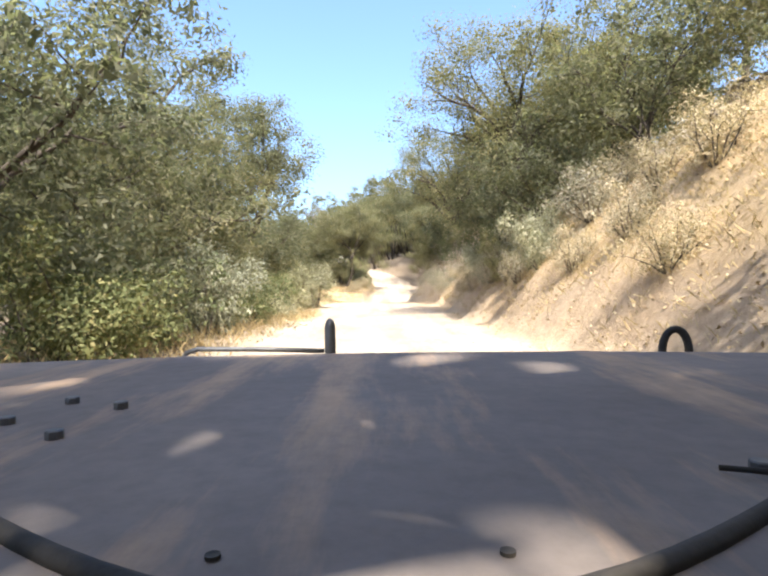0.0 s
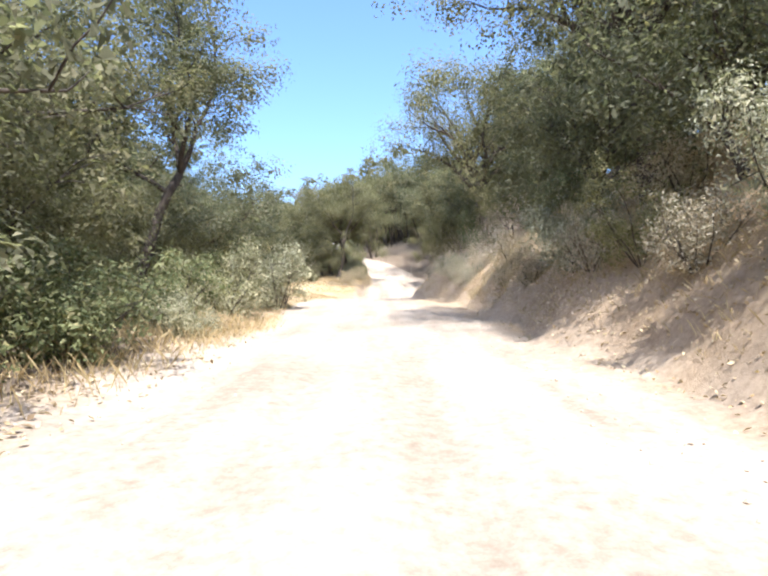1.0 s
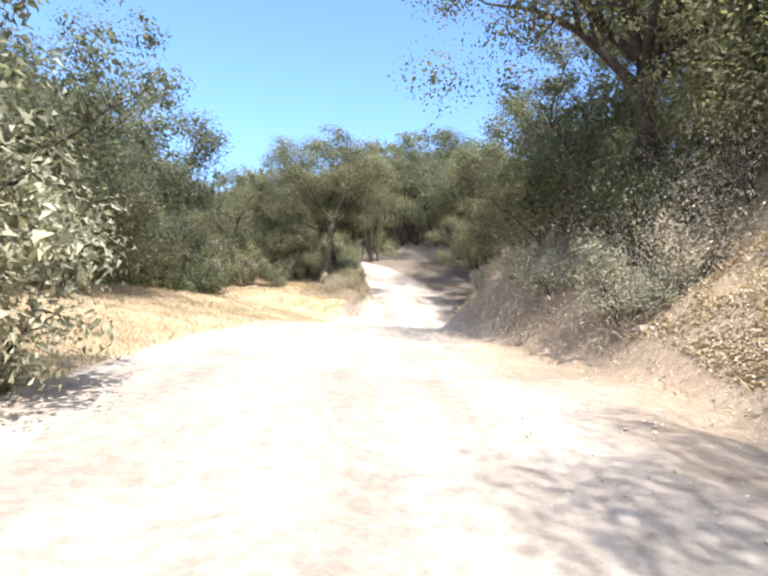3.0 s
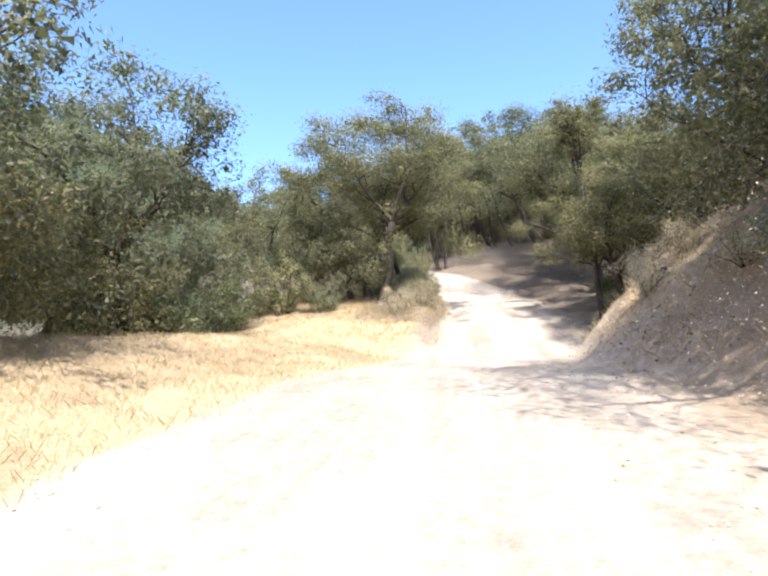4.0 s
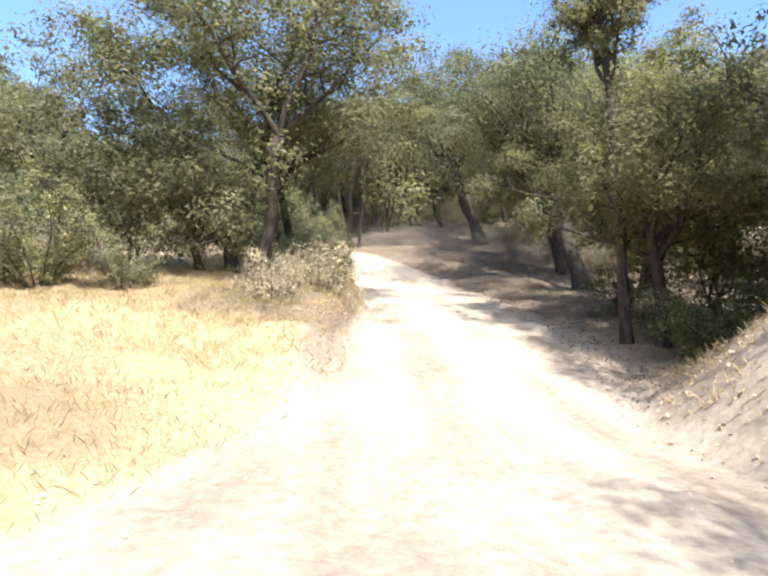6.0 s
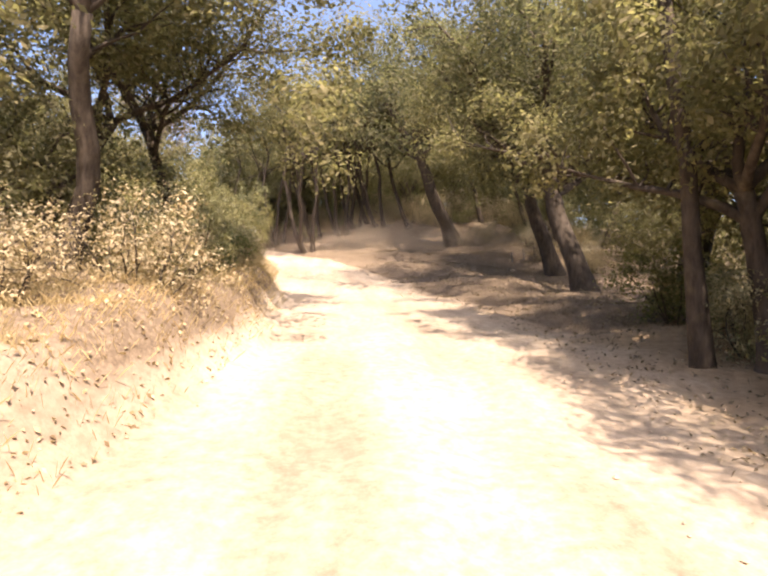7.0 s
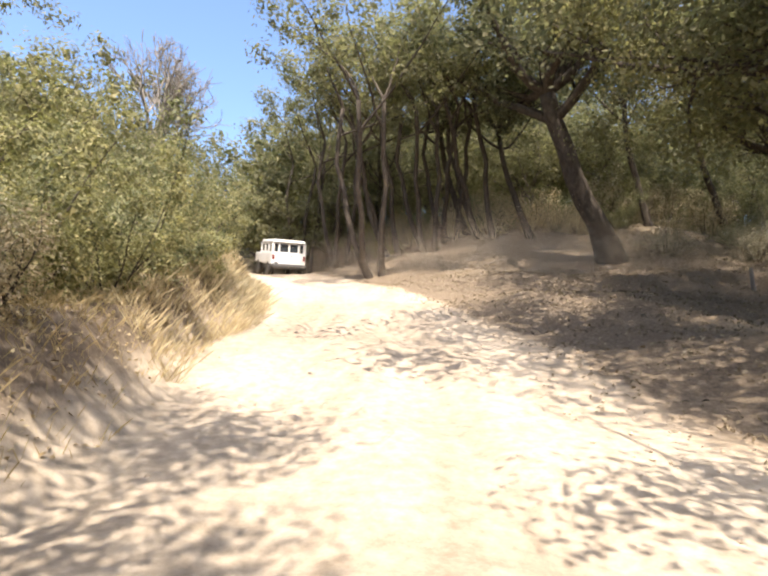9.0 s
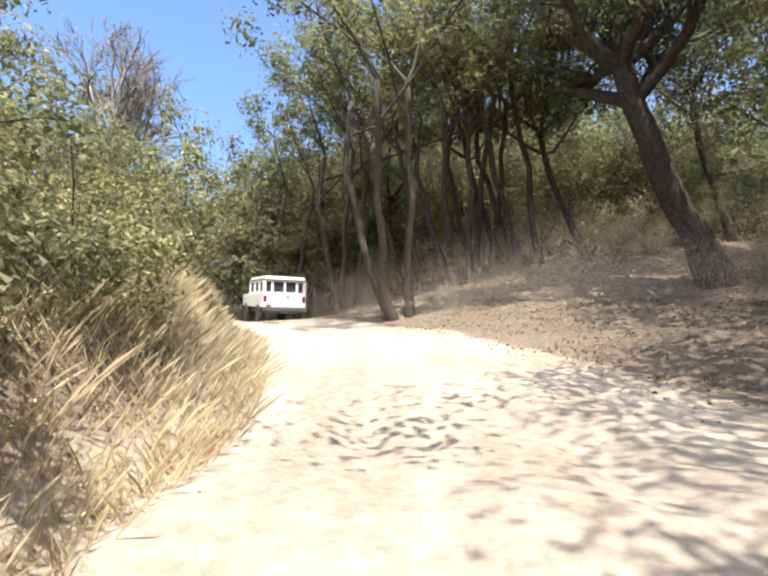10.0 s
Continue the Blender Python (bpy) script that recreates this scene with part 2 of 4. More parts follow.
def build_ground():
    gx, gy = graded(-16, 16, 0.33, 3000), graded(-6, 92, 0.4, 3000)
    X, Y = np.meshgrid(gx, gy)
    d = X - road_x(Y)
    Z = height(X, Y) - 0.12 * (1 - smooth(HALF - 1.2, HALF - 0.55, np.abs(d))) * (np.abs(Y - 35) < 110)
    nx, ny = len(gx), len(gy)
    ids = np.arange(nx * ny).reshape(ny, nx)
    faces = np.stack([ids[:-1, :-1], ids[:-1, 1:], ids[1:, 1:], ids[1:, :-1]], -1).reshape(-1, 4)
    verts = np.stack([X, Y, Z], -1).reshape(-1, 3)
    me = mesh_of("ground", verts.tolist(), faces.tolist(), M_GROUND)
    l, r = np.maximum(-d - HALF, 0), np.maximum(d - HALF, 0)
    # blends to a much darker green-brown well off the track and far out
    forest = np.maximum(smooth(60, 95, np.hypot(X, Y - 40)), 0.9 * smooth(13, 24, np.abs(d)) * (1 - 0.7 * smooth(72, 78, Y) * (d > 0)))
    straw = smooth(0.2, 1.4, l) * smooth(16, 26, Y) * (1 - smooth(9, 14, l)) + 0.5 * smooth(0.2, 1.5, X - bank_x(Y)) * (1 - smooth(50, 56, Y)) * (d > 0)
    straw = straw * (1 - 0.6 * smooth(53, 57, Y)) + 0.5 * smooth(0.6, 1.5, l) * smooth(53, 57, Y)
    litter = smooth(0.8, 3.0, l) * (1 - smooth(16, 26, Y)) + smooth(9, 14, l) + smooth(5.5, 10, r) * (1 - smooth(46, 54, Y)) * 0.9
    litter = litter + 0.75 * smooth(0.05, 0.7, l) * (1 - smooth(2.5, 5, l)) * smooth(54, 58, Y)
    # clearing litter, spread widely so its dark colour also stands for oak shade
    litter = litter + smooth(0.4, 2.2, r) * smooth(60, 65, Y) * (0.9 - 0.9 * np.exp(-((d - 9) / 3.0) ** 2 - ((Y - 75) / 2.2) ** 2)) + smooth(5, 11, r) * smooth(48, 56, Y) + smooth(1.5, 5, l) * smooth(66, 74, Y)
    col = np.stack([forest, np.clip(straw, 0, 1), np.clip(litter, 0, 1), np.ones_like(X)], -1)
    away = me.attributes.new("away", "FLOAT", "POINT")
    away.data.foreach_set("value", smooth(0.3, 2.6, l + r + 0.5 * waves(X, Y, 2.5, 51)).astype(np.float32).ravel())
    layer = me.color_attributes.new("cover", "FLOAT_COLOR", "POINT")
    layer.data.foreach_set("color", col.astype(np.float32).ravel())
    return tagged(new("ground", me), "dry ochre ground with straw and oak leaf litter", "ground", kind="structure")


def build_road():
    ys = np.arange(-40, 112, 0.3)
    us = np.linspace(-HALF - 0.35, HALF + 0.35, 27)
    U, Y = np.meshgrid(us, ys)
    X = road_x(Y) + U + 0.12 * waves(0 * Y, Y, 5, 21) * np.abs(U) / HALF
    rut = -0.05 * (np.exp(-((np.abs(U) - 0.8) / 0.28) ** 2)) + 0.02 * np.exp(-(U / 0.35) ** 2)
    Z = height(X, Y) + 0.015 + rut + 0.012 * waves(X, Y, 1.1, 22) - 0.07 * smooth(HALF - 0.45, HALF + 0.35, np.abs(U) + 0.3 * waves(X, Y, 1.5, 23) + 0.25 * waves(X, Y, 4.0, 24))
    ids = np.arange(Y.size).reshape(Y.shape)
    faces = np.stack([ids[:-1, :-1], ids[:-1, 1:], ids[1:, 1:], ids[1:, :-1]], -1).reshape(-1, 4)
    me = mesh_of("road", np.stack([X, Y, Z], -1).reshape(-1, 3).tolist(), faces.tolist(), M_ROAD)
    return tagged(new("road", me), "pale dusty dirt track with soft wheel ruts", "dirt road", kind="structure")


build_ground()
build_road()


# ---- building parts ----
def part(name, me, parent, label="", at=None):
    ob = new(name, me)
    ob.parent = parent
    if at is not None:
        ob.matrix_basis = at
    if label:
        tagged(ob, label)
    return ob


def thing(name, place, label, category, group="", kind=""):
    ob = new(name)
    ob.empty_display_size = 0.2
    ob.matrix_basis = place
    return tagged(ob, label, category, group, kind)


# ---- plants ----
def tube(path, radii, sides, verts, faces):
    path = np.asarray(path, float)
    n0, ref = len(verts), np.array([0.31, 0.92, 0.24])
    for i, p in enumerate(path):
        t = path[min(i + 1, len(path) - 1)] - path[max(i - 1, 0)]
        t = t / (np.linalg.norm(t) + 1e-9)
        u = np.cross(t, ref)
        u = u / (np.linalg.norm(u) + 1e-9)
        v = np.cross(t, u)
        for k in range(sides):
            a = 6.28318 * k / sides
            verts.append(p + radii[i] * (np.cos(a) * u + np.sin(a) * v))
    for i in range(len(path) - 1):
        for k in range(sides):
            k2 = (k + 1) % sides
            faces.append((n0 + i * sides + k, n0 + i * sides + k2, n0 + (i + 1) * sides + k2, n0 + (i + 1) * sides + k))
    faces.append(tuple(n0 + (len(path) - 1) * sides + k for k in range(sides)))


def limb_path(r, start, way, length, steps, lift, wob):
    pts, p, w = [np.array(start, float)], np.array(start, float), np.array(way, float)
    for _ in range(steps):
        w = w / np.linalg.norm(w)
        p = p + w * length / steps
        pts.append(p)
        w = w + r.normal(0, wob, 3) + np.array([0, 0, lift])
    return np.array(pts)


def leaves(r, centres, radii, count, size, flat=0.75, shape=0.45, three=False):
    """count leaves scattered round clump centres, denser to the clumps' outsides and thinning raggedly."""
    centres, radii = np.asarray(centres, float), np.asarray(radii, float)
    w = radii ** 2.2
    which = r.choice(len(centres), count, p=w / w.sum())
    d = r.normal(0, 1, (count, 3))
    d /= np.linalg.norm(d, axis=1)[:, None]
    rad = r.random(count) ** 0.42 * (1 + 0.11 * np.abs(r.normal(0, 1, count)) * (r.random(count) < 0.3))
    off = d * rad[:, None] * radii[which][:, None]
    off[:, 2] *= flat
    c = centres[which] + off
    nrm = d * 1.1 + r.normal(0, 0.36, (count, 3)) + np.array([0, 0, 0.6])
    nrm /= np.linalg.norm(nrm, axis=1)[:, None]
    u = np.cross(nrm, r.normal(0, 1, (count, 3)))
    u /= np.linalg.norm(u, axis=1)[:, None] + 1e-9
    v = np.cross(nrm, u)
    inner = rad < 0.58  # broad twig sprays fill the inside of each clump
    s = (size * (0.6 + 0.8 * r.random(count)) * np.where(inner, 1.45 if three else 1.2, 1.0))[:, None]
    u, v = u * s, v * s * np.where(inner, 0.62, shape)[:, None]
    bend = nrm * s * 0.12
    if three:
        return np.stack([c - u - v + bend, c - u + v + bend, c + u * 1.15], 1)
    return np.stack([c - u, c - v * 1.0 + bend, c + u, c + v + bend], 1)


def oak_parts(seed, tall=9.0, spread=4.0, clear=0.25, limbs=6, count=9000, size=0.085, girth=0.22, lean=(0.0, 0.0), stems=1, low=0.25, gaps=0.0, dome=1.0, fan=0.35, twist=0.14, fine=False):
    r = np.random.default_rng(seed)
    verts, faces, tips, tip_r = [], [], [], []
    top_z = tall - 0.9
    for s in range(stems):
        a0 = r.uniform(0, 6.28)
        off = 0.35 * girth * (stems > 1)
        out = np.array([np.cos(a0 + 2.1 * s), np.sin(a0 + 2.1 * s), 0])
        start = out * off * 4
        up = np.array([lean[0], lean[1], 1.0]) + out * fan * (stems > 1)
        g = girth * (0.75 if stems > 1 else 1)
        trunk = limb_path(r, start - [0, 0, 0.5], up, tall * clear * 1.1 + 0.9, 7, 0.02 if stems < 2 else 0.07, 0.09 if stems < 2 else twist)
        rr = np.linspace(g * 1.15, g * 0.72, len(trunk))
        rr[:2] *= (1.55, 1.25)
        tube(trunk, rr, 9, verts, faces)
        n = max(2, limbs // stems)
        for k in range(n):
            a = a0 + 6.28 * (k + 0.35 * r.random()) / n + s
            at = trunk[-1 - (k % 3 == 2)]
            steep = r.uniform(0.35, 1.5) if k else 2.4
            way = np.array([np.cos(a), np.sin(a), steep])
            reach = (0.72 + 0.35 * r.random()) * np.hypot(spread, (top_z - at[2])) * (0.82 if steep > 0.9 else 0.75)
            limb = limb_path(r, at, way, reach, 7, 0.035, 0.17)
            lr = np.linspace(g * 0.5, g * 0.1, len(limb))
            tube(limb, lr, 6, verts, faces)
            for j in range(2, 8):
                for q in range(2):
                    w = r.normal(0, 1, 3)
                    w[2] = abs(w[2]) * 0.6 - 0.15
                    w = w / np.linalg.norm(w) + 0.6 * (limb[j] - limb[j - 1]) / np.linalg.norm(limb[j] - limb[j - 1])
                    tw = limb_path(r, limb[j], w, spread * r.uniform(0.22, 0.42), 4, 0.0, 0.22)
                    if count > 10000:
                        tube(tw, np.linspace(lr[j] * 0.55 + 0.012, 0.008, 5), 3, verts, faces)
                    if r.random() > gaps:
                        tips += [tw[4], tw[2] * 0.4 + tw[3] * 0.6]
                        tip_r += list(r.uniform(0.42, 0.85, 2) * spread / 4.0)
    tips = np.array(tips)
    mid = tips[:, :2].mean(0)
    if dome > 0:  # the rounded upper shell of the crown
        n = int(dome * 70)
        a, h, q = r.uniform(0, 6.28, n), r.uniform(-0.35, 1.0, n), r.uniform(0.72, 0.96, n)
        bulge = 1 + 0.16 * np.sin(2 * a + 1) + 0.12 * np.sin(3 * a + 4 * h) + 0.1 * np.sin(5 * a)
        deep = (tall * (1 - clear * 0.8)) / 2
        ring = np.sqrt(np.maximum(1 - h ** 2, 0)) * spread * q * bulge
        shell = np.stack([mid[0] + np.cos(a) * ring, mid[1] + np.sin(a) * ring, tall - deep + deep * h * q], 1)
        tips, tip_r = np.concatenate([tips, shell]), tip_r + list(r.uniform(0.5, 0.95, n) * spread / 4.2)
    if low > 0:  # drooping outer skirts of the crown
        n = int(len(tips) * low)
        a, q = r.uniform(0, 6.28, n), r.uniform(0.55, 1.0, n)
        skirt = np.stack([mid[0] + np.cos(a) * spread * q, mid[1] + np.sin(a) * spread * q, tall * r.uniform(0.12, 0.55, n)], 1)
        tips, tip_r = np.concatenate([tips, skirt]), tip_r + list(r.uniform(0.5, 0.95, n) * spread / 4.0)
    tips[:, 2] = np.minimum(tips[:, 2], tall - 0.3 * np.asarray(tip_r))
    quads = leaves(r, tips, tip_r, count, size, shape=0.5, three=not fine)
    wood = mesh_of("trunk", verts, faces, M_BARK)
    return wood, quads


def oak(name, place, label, mat=None, group="oaks along the track", **how):
    wood, quads = oak_parts(**how)
    ob = thing(name, place, label, "tree", group)
    part("trunk", wood, ob, "dark furrowed trunk and limbs")
    tagged(part("crown", quads_mesh("crown", quads, mat or M_OAK), ob, "ragged grey-green leaf crown"), kind="stuff")
    return ob


def shrub(name, place, label, mat, seed, tall=2.0, spread=1.4, count=5000, size=0.05, stems=9, shape=0.5, group="shrubs along the track"):
    r = np.random.default_rng(seed)
    verts, faces, tips, tr = [], [], [], []
    for k in range(stems):
        a = 6.28 * k / stems + r.uniform(-0.3, 0.3)
        way = np.array([np.cos(a), np.sin(a), r.uniform(0.7, 2.6)])
        L = tall * r.uniform(0.65, 1.0) if way[2] > 1.4 else spread * r.uniform(0.8, 1.15)
        st = limb_path(r, (0.12 * np.cos(a), 0.12 * np.sin(a), -0.15), way, L, 6, 0.05, 0.14)
        tube(st, np.linspace(0.028, 0.006, 7), 4, verts, faces)
        for j in range(2, 7):
            for q in range(2):
                tw = limb_path(r, st[j], r.normal(0, 1, 3) + [0, 0, 0.5], spread * r.uniform(0.2, 0.4), 3, 0, 0.2)
                if q == 0:
                    tube(tw, np.linspace(0.01, 0.004, 4), 3, verts, faces)
                tips.append(tw[3])
                tr.append(r.uniform(0.16, 0.34) * spread)
        tips.append(st[6])
        tr.append(0.25 * spread)
    tips = np.array(tips)
    tips[:, 2] = np.clip(tips[:, 2], 0.12, tall)
    ob = thing(name, place, label, "shrub", group)
    part("stem", mesh_of("stem", verts, faces, M_BARK), ob)
    tagged(part("foliage", quads_mesh("foliage", leaves(r, tips, tr, count, size, 0.85, shape, three=True), mat), ob), kind="stuff")
    return ob


def dead_tree(place, seed, tall):
    r = np.random.default_rng(seed)
    ob = thing("dead_tree", place, "bare grey dead tree with fine upright branches", "tree")

    def grow(start, way, length, rad, depth, verts, faces):
        p = limb_path(r, start, way, length, 6, 0.06, 0.1)
        tube(p, np.linspace(rad, max(rad * 0.45, 0.011), 7), 5 if depth > 1 else 3, verts, faces)
        for j in (2, 3, 4, 5, 6, 6) if depth else ():
            w = (p[j] - p[j - 1]) / np.linalg.norm(p[j] - p[j - 1]) + r.normal(0, 0.5, 3) + [0, 0, 0.12]
            grow(p[j], w, length * r.uniform(0.42, 0.68), max(rad * 0.5, 0.016), depth - 1, verts, faces)
        return p
    verts, faces = [], []
    stem = limb_path(r, (0, 0, -0.4), (0.02, 0, 1.0), tall * 0.52, 6, 0.06, 0.1)
    tube(stem, np.linspace(0.2, 0.1, 7), 8, verts, faces)
    part("trunk", mesh_of("trunk", verts, faces, M_GREYWOOD), ob, "bare grey trunk")
    for j in (4, 5, 6, 6, 6, 5):
        verts, faces = [], []
        grow(stem[j], np.array([0, 0, 1.12]) + r.normal(0, 0.5, 3), tall * r.uniform(0.18, 0.27), 0.095, 3, verts, faces)
        part("branch", mesh_of("branch", verts, faces, M_GREYWOOD), ob)
    return ob


def on_ground(x, y, turn=0.0, scale=1.0, sink=0.05, tall=1.0):
    return Matrix.Translation((x, y, float(height(x, y)) - sink)) @ Matrix.Rotation(radians(turn), 4, "Z") @ Matrix.Diagonal((scale, scale, scale * tall, 1))


OAK_LABEL = "live oak with dark trunk and dusty grey-green crown"
OAK_LABELS = {
    "great": "great old oak with thick leaning trunk and spreading limbs",
    "arching": "great old oak whose heavy limbs arch over the clearing",
    "bowed": "old oak with thick dark bowed trunk on the slope",
    "domed": "low domed oak with a dense dark crown beside the bend",
    "umbrella": "small flat-topped oak on a tall bare stem",
    "slender": "slender oak with several thin leaning dark stems",
    "leaning": "tall leaning oak with bare lower trunk",
    "overhang": "broad oak on the bank leaning over the track",
    "thicket": "low bushy oak leafy down to the ground",
    "wide": "domed oak with twin trunks behind the dry field",
    "far_thicket": "low bushy oak leafy down to the ground",
    "far_round": "round-crowned oak in the wood behind the track",
    "far_wide": "spreading oak in the wood behind the track",
    "far_tall": "tall oak in the wood behind the track",
}
kinds = {}
OAKS = {
    "round": dict(seed=1, tall=9.5, spread=4.2, clear=0.22, limbs=8, count=31000, size=0.055, girth=0.2, low=0.3, dome=1.0),
    "wide": dict(seed=2, tall=9.8, spread=4.3, clear=0.36, limbs=9, count=76000, size=0.046, girth=0.22, stems=2, low=0.1, dome=2.2, gaps=0.1, fine=True),
    "open": dict(seed=3, tall=11.0, spread=4.2, clear=0.34, limbs=7, count=32000, size=0.042, girth=0.2, low=0.0, gaps=0.15, dome=0.8, fine=True),
    "thicket": dict(seed=4, tall=7.0, spread=3.4, clear=0.12, limbs=9, count=17000, size=0.057, girth=0.12, stems=3, low=0.7, dome=0.8),
    "leaning": dict(seed=5, tall=13.0, spread=4.4, clear=0.46, limbs=8, count=9500, size=0.072, girth=0.17, low=0.0, lean=(-0.3, 0.03), gaps=0.3, dome=0.35),
    "great": dict(seed=6, tall=14.0, spread=6.0, clear=0.36, limbs=9, count=56000, size=0.06, girth=0.38, low=0.0, lean=(-0.24, 0.0), gaps=0.15, dome=0.6, fine=True),
    "arching": dict(seed=86, tall=12.3, spread=7.8, clear=0.38, limbs=11, count=64000, size=0.07, girth=0.38, low=0.0, lean=(-0.14, 0.25), gaps=0.1, dome=0.9, fine=True),
    "bowed": dict(seed=107, tall=13.8, spread=6.2, clear=0.46, limbs=11, count=46000, size=0.075, girth=0.42, low=0.0, lean=(-0.4, -0.4), gaps=0.15, dome=0.7, fine=True),
    "overhang": dict(seed=12, tall=11.0, spread=5.4, clear=0.3, limbs=10, count=50000, size=0.05, girth=0.28, low=0.12, lean=(-0.35, -0.05), gaps=0.08, dome=1.3, fine=True),
    "slender": dict(seed=118, tall=13.2, spread=3.8, clear=0.5, limbs=11, count=7500, size=0.07, girth=0.16, stems=3, low=0.0, lean=(-0.34, -0.2), gaps=0.3, dome=0.3, fan=0.2, twist=0.2),
    "domed": dict(seed=51, tall=6.9, spread=3.2, clear=0.3, limbs=9, count=46000, size=0.046, girth=0.17, low=0.0, dome=2.4, fine=True),
    "umbrella": dict(seed=44, tall=10.0, spread=2.2, clear=0.7, limbs=8, count=14000, size=0.042, girth=0.12, low=0.0, lean=(-0.17, -0.1), gaps=0.25, dome=0.25),
    "far_thicket": dict(seed=4, tall=7.0, spread=3.4, clear=0.12, limbs=9, count=6800, size=0.095, girth=0.12, stems=3, low=0.7, dome=0.8),
    "far_round": dict(seed=8, tall=9.0, spread=4.2, clear=0.2, limbs=6, count=5400, size=0.13, girth=0.2, low=0.4, dome=1.1),
    "far_wide": dict(seed=9, tall=8.6, spread=4.8, clear=0.2, limbs=6, count=5600, size=0.135, girth=0.22, stems=2, low=0.5, dome=1.1),
    "far_tall": dict(seed=10, tall=12.5, spread=4.2, clear=0.3, limbs=6, count=5400, size=0.13, girth=0.2, low=0.15, lean=(0.12, 0.05), dome=1.0),
}


def plant(kind, x, y, turn=0.0, scale=1.0, tall=1.0, sink=0.15):
    m = on_ground(x, y, turn, scale, sink, tall)
    if kind not in kinds:
        kinds[kind] = oak("oak_tree", m, OAK_LABELS.get(kind, OAK_LABEL), **OAKS[kind])
        return kinds[kind]
    ob = copy_thing(kinds[kind], m)
    ob.matrix_basis = m
    return ob


